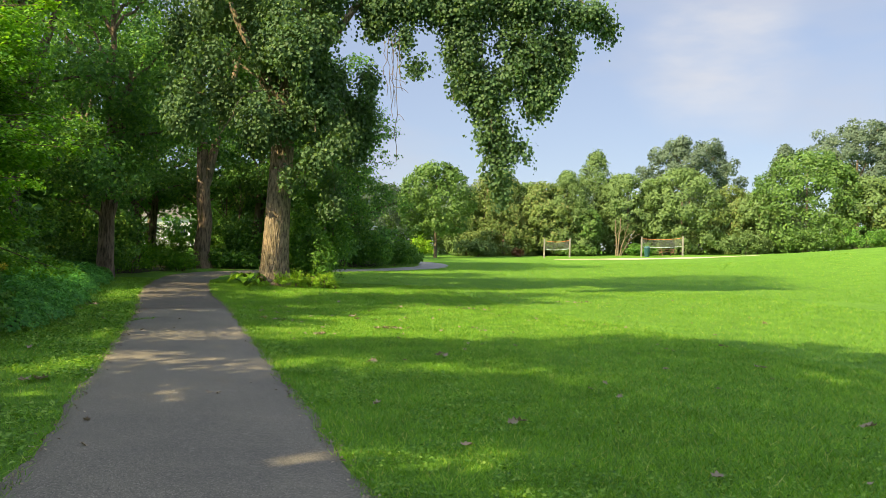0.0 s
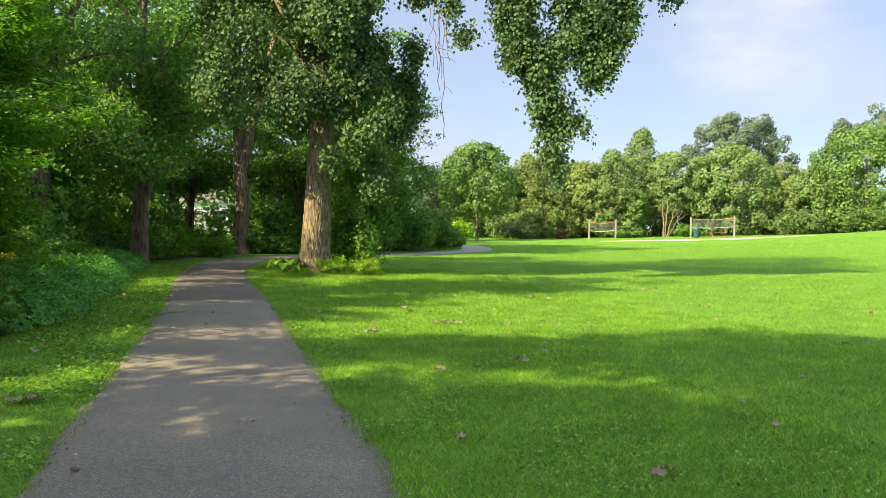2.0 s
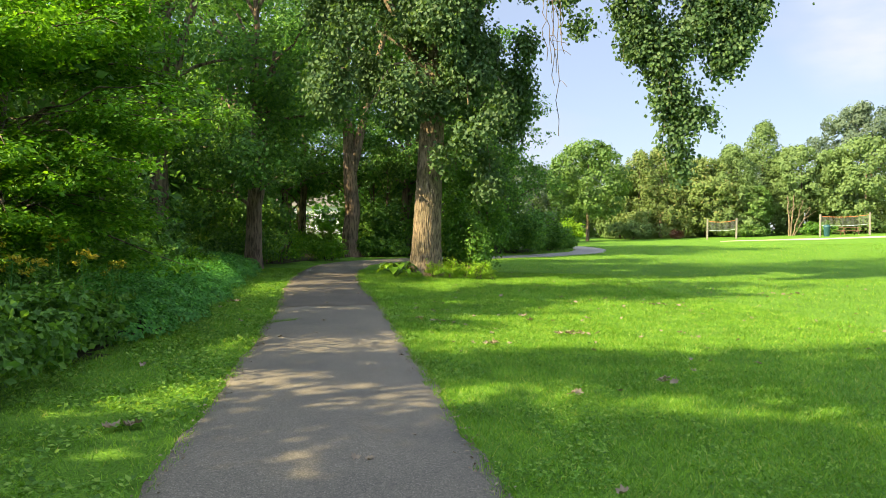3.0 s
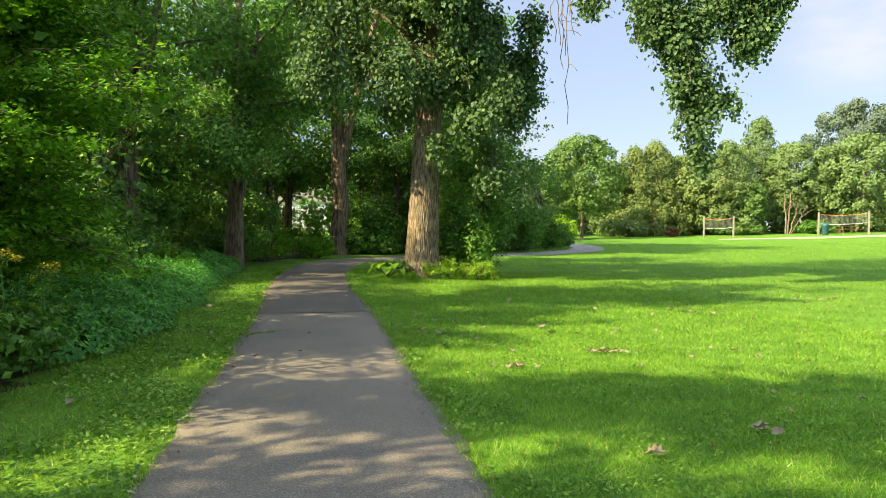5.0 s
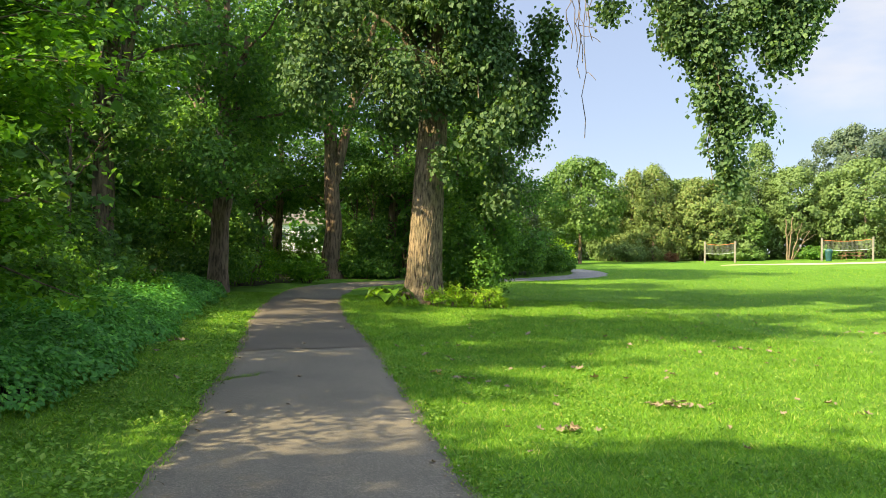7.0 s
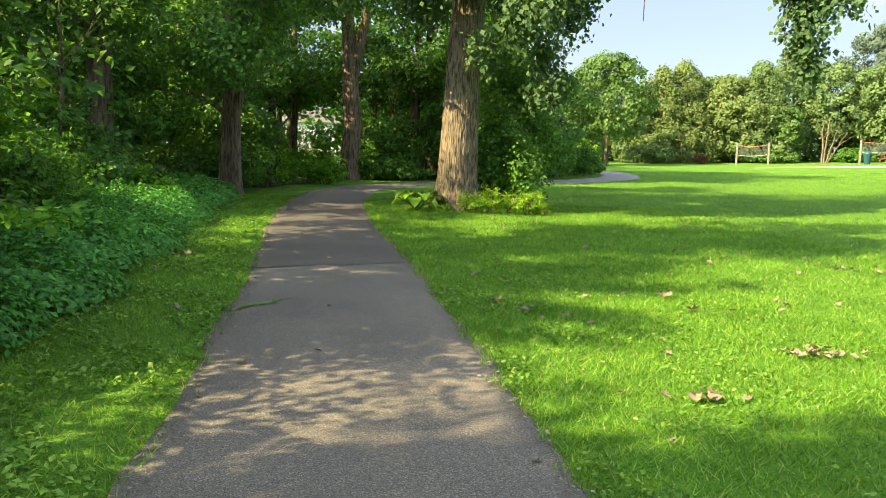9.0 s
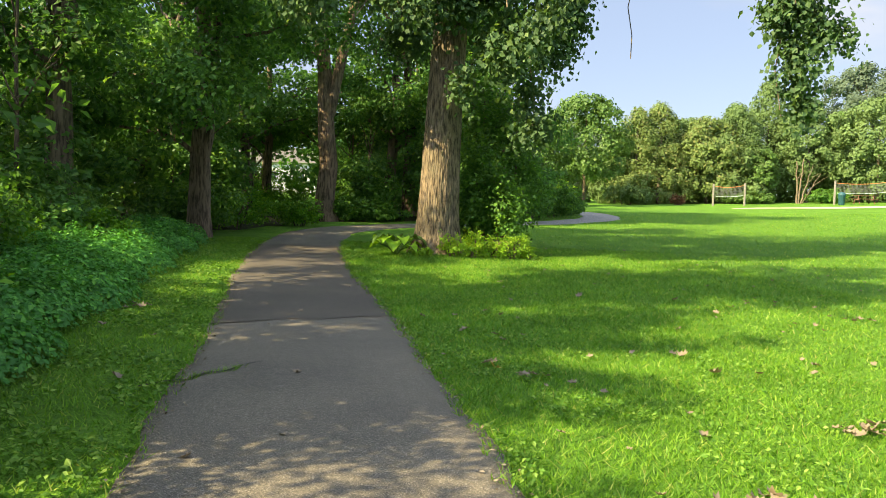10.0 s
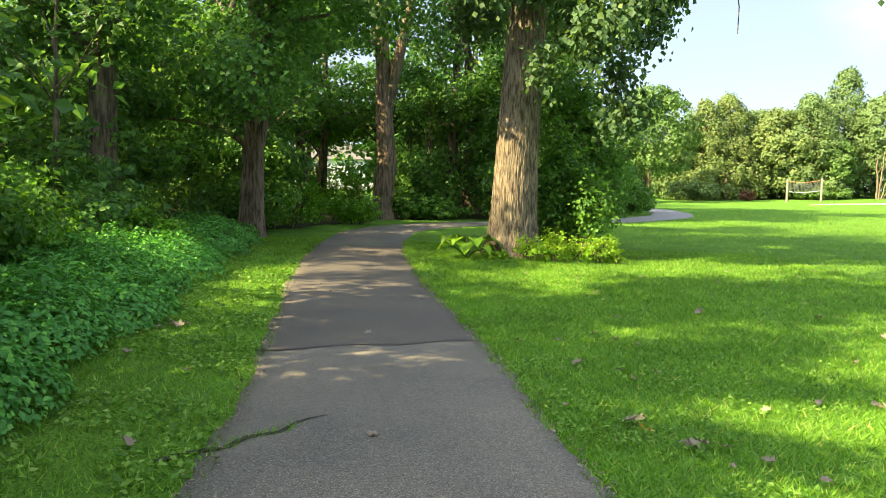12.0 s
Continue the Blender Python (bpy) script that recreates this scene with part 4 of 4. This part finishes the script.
M_DRY = leaf_material("dry_leaf", [(0.0, (0.13, 0.095, 0.065)), (0.5, (0.26, 0.2, 0.145)), (1.0, (0.42, 0.35, 0.27))], patch=(0.8, 0.8, 0.8), patch_scale=9.0, translucent=0.15, rough=0.7)
M_YLEAF = leaf_material("yellow_leaf", [(0.0, (0.5, 0.33, 0.07)), (1.0, (0.62, 0.45, 0.14))], patch=(0.85, 0.8, 0.8), patch_scale=9.0, translucent=0.2, rough=0.6)
M_GOLD = leaf_material("goldenrod_bloom", [(0.0, (0.4, 0.34, 0.02)), (1.0, (0.58, 0.5, 0.04))], patch=(0.8, 0.8, 0.7), patch_scale=5.0, translucent=0.2)
M_DIRT = plain("dark_dirt", (0.035, 0.03, 0.022), 0.95, 0, 0.4, 30)


def box(sx, sy, sz, at=(0, 0, 0), bevel=0.01):
    bm = bmesh.new()
    bmesh.ops.create_cube(bm, size=1.0)
    bmesh.ops.scale(bm, vec=(sx, sy, sz), verts=bm.verts)
    if bevel:
        bmesh.ops.bevel(bm, geom=bm.edges[:], offset=bevel, segments=2, affect="EDGES")
    bmesh.ops.translate(bm, vec=at, verts=bm.verts)
    return bm


def part(name, bm, mat, parent, label=""):
    me = bpy.data.meshes.new(name)
    bm.to_mesh(me)
    bm.free()
    me.materials.append(mat)
    return piece(name, me, parent, label)


def strips(lines, r):
    """Thin cords along several polylines, in one mesh."""
    V, F, o = [], [], 0
    for pts in lines:
        v, f = tube(pts, [r] * len(pts), 4)
        V.append(v)
        F.append(f + o)
        o += len(v)
    return np.vstack(V), np.vstack(F)


def volley_net(x0, x1, y, tall, label):
    """Two wooden posts with a slack net between them."""
    mx = (x0 + x1) / 2
    z = min(h(x0, y), h(x1, y))
    t = thing("volleyball_net", (mx, y, z), label, "volleyball net", "nets on the field")
    for x in (x0, x1):
        lift = h(x, y) - z
        bm = box(0.16, 0.16, tall + 0.3, (x - mx, 0, lift + tall / 2 - 0.15), 0.025)
        part("post", bm, M_POST, t, "weathered pale wooden post")
    a, b = x0 - mx + 0.14, x1 - mx - 0.14
    sag = lambda u: -0.14 * 4 * u * (1 - u)
    line = lambda zz, s: [(a + (b - a) * u, 0, zz + s * sag(u) + (h(x0, y) - z) * (1 - u) + (h(x1, y) - z) * u) for u in np.linspace(0, 1, 13)]
    piece("top_band", mesh_of("top_band", *strips([line(tall - 0.22, 1)], 0.03), M_BAND), t, "faded orange band")
    piece("bottom_rope", mesh_of("bottom_rope", *strips([line(tall - 1.12, 0.7)], 0.026), M_ROPE), t, "pale green rope")
    cords = [line(tall - 0.22 - 0.1 * k, 1 - 0.035 * k) for k in range(1, 9)]
    n = int((b - a) / 0.11)
    for k in range(n + 1):
        u = k / n
        x = a + (b - a) * u
        e = (h(x0, y) - z) * (1 - u) + (h(x1, y) - z) * u
        cords.append([(x, 0, tall - 0.22 + sag(u) + e), (x, 0, tall - 1.12 + 0.7 * sag(u) + e)])
    piece("net", mesh_of("net", *strips(cords, 0.011), M_NET), t, "dark slack netting")


volley_net(10.93, 13.68, 84.0, 2.05, "small weathered volleyball net with wooden posts")
volley_net(21.55, 26.03, 84.5, 2.2, "wide weathered volleyball net with orange top band")


def litter_bin(x, y):
    t = thing("litter_bin", (x, y, h(x, y)), "dark teal plastic litter bin beside the net post", "litter bin")
    prof = [(0.24, 0.0), (0.26, 0.05), (0.3, 0.8), (0.32, 0.83), (0.32, 0.9)]
    v, f = tube([(0, 0, z) for _, z in prof], [r for r, _ in prof], 20)
    piece("body", mesh_of("body", v, f, M_BIN, smooth=True), t)
    v, f = tube([(0, 0, 0.9), (0, 0, 0.98), (0, 0, 1.1), (0, 0, 1.16)], [0.34, 0.34, 0.24, 0.02], 20)
    piece("lid", mesh_of("lid", v, f, M_BIN, smooth=True), t, "domed lid")


litter_bin(22.1, 84.3)


def picnic_table(x, y):
    t = thing("picnic_table", (x, y, h(x, y)), "brown wooden picnic table beside the hedge", "picnic table")
    for k in range(5):
        part("plank", box(1.8, 0.14, 0.04, (0, -0.3 + 0.15 * k, 0.75), 0.006), M_TABLE, t)
    for s in (-1, 1):
        for k in range(2):
            part("bench_plank", box(1.8, 0.13, 0.04, (0, s * (0.66 + 0.14 * k), 0.45), 0.006), M_TABLE, t)
        for e in (-0.65, 0.65):
            bm = box(0.05, 0.09, 0.95, (0, 0, 0), 0.006)
            bmesh.ops.rotate(bm, matrix=Matrix.Rotation(radians(s * 32), 3, "X"), verts=bm.verts)
            bmesh.ops.translate(bm, vec=(e, s * 0.48, 0.37), verts=bm.verts)
            part("leg", bm, M_TABLE, t)
    for e in (-0.6, 0.6):
        part("bearer", box(0.05, 1.55, 0.09, (e, 0, 0.39), 0.006), M_TABLE, t)


picnic_table(25.0, 87.0)


def sand_court():
    xs = np.linspace(0, 1, 40)
    V = []
    for j, w in enumerate(np.linspace(0, 1, 5)):
        for u in xs:
            x = 10.8 + 20.0 * u
            y = 75.5 + 1.2 * math.sin(u * 9) * (1 - w) * 0.4 + w * (3.4 + 0.5 * math.sin(u * 13 + 1)) * min(1, 6 * u + 0.05, 6 * (1 - u) + 0.05)
            V.append((x, y, h(x, y) + (0.03 if 0 < j < 4 else 0.005)))
    k = np.arange(39)
    F = np.vstack([np.stack([j * 40 + k, j * 40 + k + 1, (j + 1) * 40 + k + 1, (j + 1) * 40 + k], 1) for j in range(4)])
    tagged(new("sand_court", mesh_of("sand_court", np.array(V), F, M_SAND, smooth=True)), "pale dry sand court in the lawn", "sand court", kind="structure")


sand_court()


def far_house(x, y, turn, label):
    t = thing("house", (x, y, h(x, y)), label, "house", "houses beyond the park", turn=turn)
    part("wall", box(12, 8, 4.2, (0, 0, 2.1), 0.02), M_WHITE, t)
    bm = bmesh.new()
    vs = [bm.verts.new(p) for p in ((-6.5, -4.6, 4.1), (6.5, -4.6, 4.1), (6.5, 4.6, 4.1), (-6.5, 4.6, 4.1), (-6.5, 0, 6.4), (6.5, 0, 6.4))]
    for f in ((0, 1, 5, 4), (2, 3, 4, 5), (1, 2, 5), (3, 0, 4), (3, 2, 1, 0)):
        bm.faces.new([vs[i] for i in f])
    part("roof", bm, M_ROOF, t, "brown shingle roof")
    for wx in (-3.8, 0.2, 3.8):
        w = part("window", box(1.5, 0.12, 1.3, (wx, -4.02, 2.3), 0.02), M_WHITE, t)
        part("pane", box(1.3, 0.05, 1.1, (wx, -4.08, 2.3), 0.005), M_PANE, w)


far_house(-52, 121, 12, "white sided house glimpsed through the trees")
far_house(-39, 118, 5, "white house with brown roof glimpsed through the trees")

# ---- plants at the foot of the big tree and along the wood ----
for k, (x, y, w, d, tall) in enumerate(((-5.6, 27.4, 0.8, 0.6, 0.62), (-5.15, 27.5, 0.8, 0.6, 0.78), (-4.7, 27.75, 0.8, 0.7, 0.6), (-4.25, 28.0, 0.8, 0.6, 0.66), (-3.9, 28.3, 0.7, 0.5, 0.4), (-6.3, 27.3, 0.6, 0.5, 0.25))):
    shrub("yellow_green_plant", x, y, w, d, tall, 1100, M_LIME, 0.05, 400 + k, "sunlit yellow-green weedy plants at the trunk's foot", "plants", "plants at the trunk's foot", 0.8, 0.2, 6)


def big_leaf_plant(x, y):
    """Broad floppy leaves on short stalks."""
    t = thing("broadleaf_plant", (x, y, h(x, y)), "low plant with big pale floppy leaves", "plant", "plants at the trunk's foot")
    rng = random.Random(5)
    for k in range(13):
        a, reach, lift = k * 2.4, rng.uniform(0.18, 0.5), rng.uniform(0.2, 0.42)
        dx, dy = math.cos(a), math.sin(a)
        size = rng.uniform(0.2, 0.32)
        V, n = [], 9
        for i in range(n):
            u = i / (n - 1)
            w = size * 0.62 * math.sin(math.pi * min(1, u * 0.92 + 0.08)) ** 0.7
            r = reach + size * u * 1.2
            z = lift + 0.1 * math.sin(u * 2.2) - 0.28 * u * u * size / 0.3
            for s in (-1, -0.5, 0, 0.5, 1):
                V.append((dx * r - dy * w * s, dy * r + dx * w * s, max(0.02, z + 0.05 * abs(s) + 0.02 * math.sin(u * 14 + 3 * s))))
        F = np.array([(i * 5 + j, i * 5 + j + 1, (i + 1) * 5 + j + 1, (i + 1) * 5 + j) for i in range(n - 1) for j in range(4)])
        leaf = piece("leaf", mesh_of("leaf", np.array(V), F, M_LIME if k % 3 else M_SAPL, smooth=True), t)
        piece("stalk", mesh_of("stalk", *tube(bend((0, 0, 0), (dx * reach, dy * reach, lift), 0.06, 5), [0.014] * 5, 5), M_SAPL, smooth=True), leaf)


big_leaf_plant(-6.9, 27.4)


def goldenrod(x, y, tall, seed):
    t = thing("goldenrod", (x, y, h(x, y)), "goldenrod in yellow bloom at the wood's edge", "plant", "goldenrod clump")
    rng = random.Random(seed)
    top = Vector((rng.uniform(-0.15, 0.15), rng.uniform(-0.15, 0.15), tall))
    piece("stem", mesh_of("stem", *tube(bend((0, 0, -0.02), top, 0, 7, 0.02, seed), [0.008] * 7, 5), M_HERB, smooth=True), t)
    nr = np.random.default_rng(seed)
    u = nr.random(150)
    c = np.array(top)[None] * u[:, None] + nr.normal(size=(150, 3)) * np.array([0.05, 0.05, 0.02])
    piece("foliage", leaves("foliage", c, nr.normal(size=(150, 3)) + np.array([0, 0, 0.5]), 0.1, M_BRUSH, seed, 0.3), t)
    blobs = [(top.x + 0.1 * math.cos(k * 1.3), top.y + 0.1 * math.sin(k * 1.3), tall - 0.05 * (k % 4), 0.1, 0.1, 0.035) for k in range(6)]
    p, n = crown_points(blobs, 320, 8, 0.018, seed, 0.0)
    tagged(piece("bloom", leaves("bloom", p, n, 0.026, M_GOLD, seed, 0.9), t, "yellow plume"), kind="stuff")


for k, (x, y, tall) in enumerate(((-7.9, 10.9, 1.45), (-7.7, 11.2, 1.25), (-8.1, 11.4, 1.55), (-7.5, 11.6, 1.2), (-7.4, 12.2, 1.3), (-7.9, 12.4, 1.5), (-7.6, 10.5, 0.9), (-7.3, 12.7, 1.15))):
    goldenrod(x, y, tall, 500 + k)
for k, (x, y, w, tall) in enumerate(((-13.2, 21.8, 2.0, 1.5), (-12.3, 18.6, 1.8, 1.6), (-12.2, 24.8, 1.6, 1.1), (-14.3, 35.5, 2.4, 1.6), (-13.0, 38.6, 2.2, 1.2), (-18.2, 49.5, 2.2, 1.9), (-21.4, 56.0, 3.6, 3.2), (-19.2, 57.0, 2.6, 2.2))):
    shrub("sunlit_shrub", x, y, w, w, tall, 3200, M_MAPLE, 0.1, 420 + k, "yellow-green shrub catching the sun under the trees", group="sunlit shrubs", hollow=0.5)

# ---- grass and what lies in it ----


def lawn_here(x, y, over=0.05):
    d, s = path_distance(x, y)
    ragged = 0.025 * np.sin(y * 5.1 + x * 3) + 0.02 * np.sin(y * 13.7) + 0.02 * np.sin(y * 31.0)
    return (d > HALF - over + ragged) & ~woods(x, y)


def blades(name, xy, tall, wide, mat, seed, label):
    rng = np.random.default_rng(seed)
    n = len(xy)
    base = np.column_stack([xy, height(xy[:, 0], xy[:, 1]) - 0.006])
    a = rng.uniform(0, 2 * np.pi, n)
    side = np.column_stack([np.cos(a), np.sin(a), np.zeros(n)])
    lean = np.column_stack([rng.normal(size=n) * 0.8, rng.normal(size=n) * 0.8, np.ones(n)])
    hh, ww = (tall * rng.uniform(0.5, 1.25, n))[:, None], (wide * rng.uniform(0.7, 1.3, n))[:, None]
    v = np.stack([base - side * ww, base + side * ww, base + lean * hh], 1).reshape(-1, 3)
    me = mesh_of(name, v, np.arange(3 * n).reshape(n, 3), mat)
    return tagged(new(name, me), label, "grass", kind="stuff")


def grass():
    rng = np.random.default_rng(77)
    parts_xy, parts_far = [], []
    for want, lo, hi in ((230000, 0.0, 4.2), (120000, 4.2, 9.0), (85000, 9.0, 22.0)):
        got = 0
        while got < want:
            y = rng.uniform(3.6, 32, 60000)
            d = rng.uniform(lo, hi, 60000)
            s = np.where(rng.random(60000) < (0.3 if lo == 0 else 0.0), -1, 1)
            x = np.interp(y, LINE[:200, 1], LINE[:200, 0]) + s * (HALF - 0.1 + d)
            ok = lawn_here(x, y)
            ok &= rng.random(60000) < np.clip(12 / np.maximum(y, 12), 0.35, 1)
            parts_xy.append(np.column_stack([x, y])[ok])
            parts_far.append(np.full(ok.sum(), lo))
            got += ok.sum()
    xy, lo = np.vstack(parts_xy), np.concatenate(parts_far)
    yf = rng.uniform(29, 66, 90000)
    xf = rng.uniform(-8, 34, 90000)
    ok = lawn_here(xf, yf) & (rng.random(90000) < 30 / yf)
    xy = np.vstack([xy, np.column_stack([xf, yf])[ok]])
    far = np.hypot(np.maximum(0, xy[:, 0] + 2), np.maximum(0, xy[:, 1] - 9))
    blades("grass", xy, 0.05 + 0.0003 * far, 0.0036 * (1 + far / 11), M_BLADE, 78, "short mown green grass blades")
    y = rng.uniform(4, 30, 80000)
    x = np.interp(y, LINE[:200, 1], LINE[:200, 0]) + np.where(rng.random(80000) < 0.4, -1, 1) * (HALF + rng.exponential(2.2, 80000))
    ok = lawn_here(x, y, -0.03) & np.array([noise.noise((a * 0.9, b * 0.9, 3)) > -0.05 for a, b in zip(x, y)])
    c = np.column_stack([x, y, height(x, y) + rng.uniform(0.015, 0.06, len(x))])[ok]
    n = rng.normal(size=c.shape) * 0.4 + np.array([0, 0, 1])
    tagged(new("lawn_weeds", leaves("lawn_weeds", c, n, np.where(c[:, 0] < np.interp(c[:, 1], LINE[:200, 1], LINE[:200, 0]), 0.052, 0.036), M_WEED, 79, 0.7)), "clover and broad-leaved weeds in the lawn", "weeds", kind="stuff")


grass()


def dry_leaf(seed, size=0.11):
    """A curled dead leaf with a lobed outline."""
    rng = random.Random(seed)
    n = 14
    V = [(0, 0, 0.02)]
    for ring, s in ((1, 0.55), (2, 1.0)):
        for k in range(n):
            a = 2 * math.pi * k / n
            r = size * 0.5 * s * (1 + (0.28 if k % 2 else -0.1) * (ring - 1) + rng.uniform(-0.1, 0.1))
            x, y = math.cos(a) * r * 1.25, math.sin(a) * r
            V.append((x, y, 0.012 + 5.0 * x * x * rng.uniform(-0.2, 1.8) + 11.0 * y * y * rng.uniform(0.4, 1.5)))
    F3 = np.array([(0, 1 + k, 1 + (k + 1) % n) for k in range(n)])
    F4 = np.array([(1 + k, 1 + n + k, 1 + n + (k + 1) % n, 1 + (k + 1) % n) for k in range(n)])
    return np.array(V), [F3, F4]


LEAF_MESH = [mesh_of("fallen_leaf", *dry_leaf(k, 0.07 + 0.012 * (k % 3)), M_DRY, smooth=True) for k in range(6)]
YELLOW_MESH = mesh_of("yellow_leaf", *dry_leaf(9, 0.1), M_YLEAF, smooth=True)
rl = random.Random(12)


def drop_leaf(x, y, size=1.0, yellow=False):
    d = float(path_distance(x, y)[0][0])
    ob = new("fallen_leaf", YELLOW_MESH if yellow else LEAF_MESH[rl.randrange(6)])
    ob.matrix_world = pose(x, y, h(x, y) + (0.028 if d > HALF else 0.012), rl.uniform(-22, 22), rl.uniform(-22, 22), rl.uniform(0, 360))
    ob.scale = (size, size, size)
    tagged(ob, "fallen yellow leaf on the lawn" if yellow else "curled dry brown leaf lying on the ground", "leaf", "fallen leaves")


for x, y in ((-4.5, 8.5), (3.7, 24.5), (4.6, 24.8), (0.0, 11.6), (1.97, 8.5), (0.23, 6.1), (1.95, 5.4), (7.9, 19.0), (5.1, 13.9), (4.0, 7.2), (4.7, 11.35), (0.67, 7.0),
             (-2.24, 14.05), (0.74, 20.9), (-1.85, 17.1), (-2.0, 17.9), (0.8, 15.6), (-3.9, 17.0), (-3.56, 16.6), (-3.46, 16.65), (-3.94, 18.5), (-4.3, 18.7), (-6.8, 15.7),
             (-8.6, 19.2), (-8.26, 17.85), (-7.4, 17.4), (-1.8, 19.5), (-1.44, 22.2), (-2.9, 22.1), (0.0, 11.5), (-0.5, 10.9), (-0.9, 10.7)):
    drop_leaf(x, y, rl.uniform(0.75, 1.15))
    if rl.random() < 0.5:
        drop_leaf(x + rl.uniform(-0.14, 0.14), y + rl.uniform(-0.12, 0.12), rl.uniform(0.8, 1.2))
drop_leaf(-3.81, 16.83, 1.0, True)
for cx, cy, w, n in ((-1.02, 15.6, 0.36, 16), (-1.0, 15.5, 0.3, 6), (-4.45, 8.5, 0.2, 5), (-2.2, 14.05, 0.22, 7), (4.1, 24.6, 0.6, 9), (-8.6, 19.2, 0.2, 5), (0.9, 20.9, 0.5, 7)):
    for k in range(n):
        drop_leaf(cx + rl.gauss(0, w * 0.5), cy + rl.gauss(0, w * 0.3), rl.uniform(0.6, 0.95))
for k in range(170):
    x, y = (rl.uniform(-5, 4), rl.uniform(13, 27)) if k % 2 else (rl.uniform(-6, 10), rl.uniform(5, 32))
    if bool(lawn_here(np.array([x]), np.array([y]))[0]):
        drop_leaf(x, y, rl.uniform(0.45, 0.8))
for k in range(16):
    i = line_index(rl.uniform(5.5, 31))
    drop_leaf(LINE[i, 0] + rl.uniform(-1.0, 1.0), LINE[i, 1], rl.uniform(0.35, 0.7))


def path_litter():
    """Crumbs of bark and leaf along both edges of the asphalt."""
    rng = np.random.default_rng(31)
    i = rng.integers(line_index(4), line_index(31), 1500)
    s = np.where(rng.random(1500) < 0.5, -1, 1) * (HALF - np.abs(rng.normal(size=1500)) * 0.07 + 0.02)
    x, y = LINE[i, 0] + s * 0.94, LINE[i, 1] + s * 0.33 + rng.uniform(-0.2, 0.2, 1500)
    c = np.column_stack([x, y, height(x, y) + 0.02])
    n = rng.normal(size=c.shape) * 0.3 + np.array([0, 0, 1])
    tagged(new("leaf_litter", leaves("leaf_litter", c, n, 0.035, M_DRY, 32, 0.6)), "brown crumbs of leaf along the path's edge", "litter", kind="stuff")


path_litter()


def crack(points, width, seed):
    """An open crack in the asphalt, filled with dirt and tufts of grass."""
    rng = random.Random(seed)
    P = spline(points, 0.05)
    V = []
    for i, (x, y) in enumerate(P):
        t = P[min(i + 1, len(P) - 1)] - P[max(i - 1, 0)]
        t /= np.linalg.norm(t)
        w = width * (1 - 0.75 * i / len(P)) * rng.uniform(0.6, 1.3)
        for s in (-1, 1):
            V.append((x - t[1] * w * s, y + t[0] * w * s, h(x, y) + 0.021))
    k = np.arange(len(P) - 1)
    return mesh_of("crack", np.array(V), np.stack([2 * k, 2 * k + 1, 2 * k + 3, 2 * k + 2], 1), M_DIRT)


near = bpy.data.objects["pavement_near"]
C1 = [(-6.5, 15.5), (-6.41, 15.68), (-6.25, 15.84), (-6.2, 16.05), (-6.06, 16.2), (-6.03, 16.42), (-5.9, 16.62)]
piece("crack", crack(C1, 0.024, 1), near, "dirt-filled crack sprouting grass")
q = spline(C1, 0.004)
blades("crack_grass", q[:int(len(q) * 0.8)] + np.random.default_rng(5).normal(size=(int(len(q) * 0.8), 2)) * 0.018, 0.06, 0.005, M_BLADE, 80, "short grass sprouting from a crack in the asphalt")
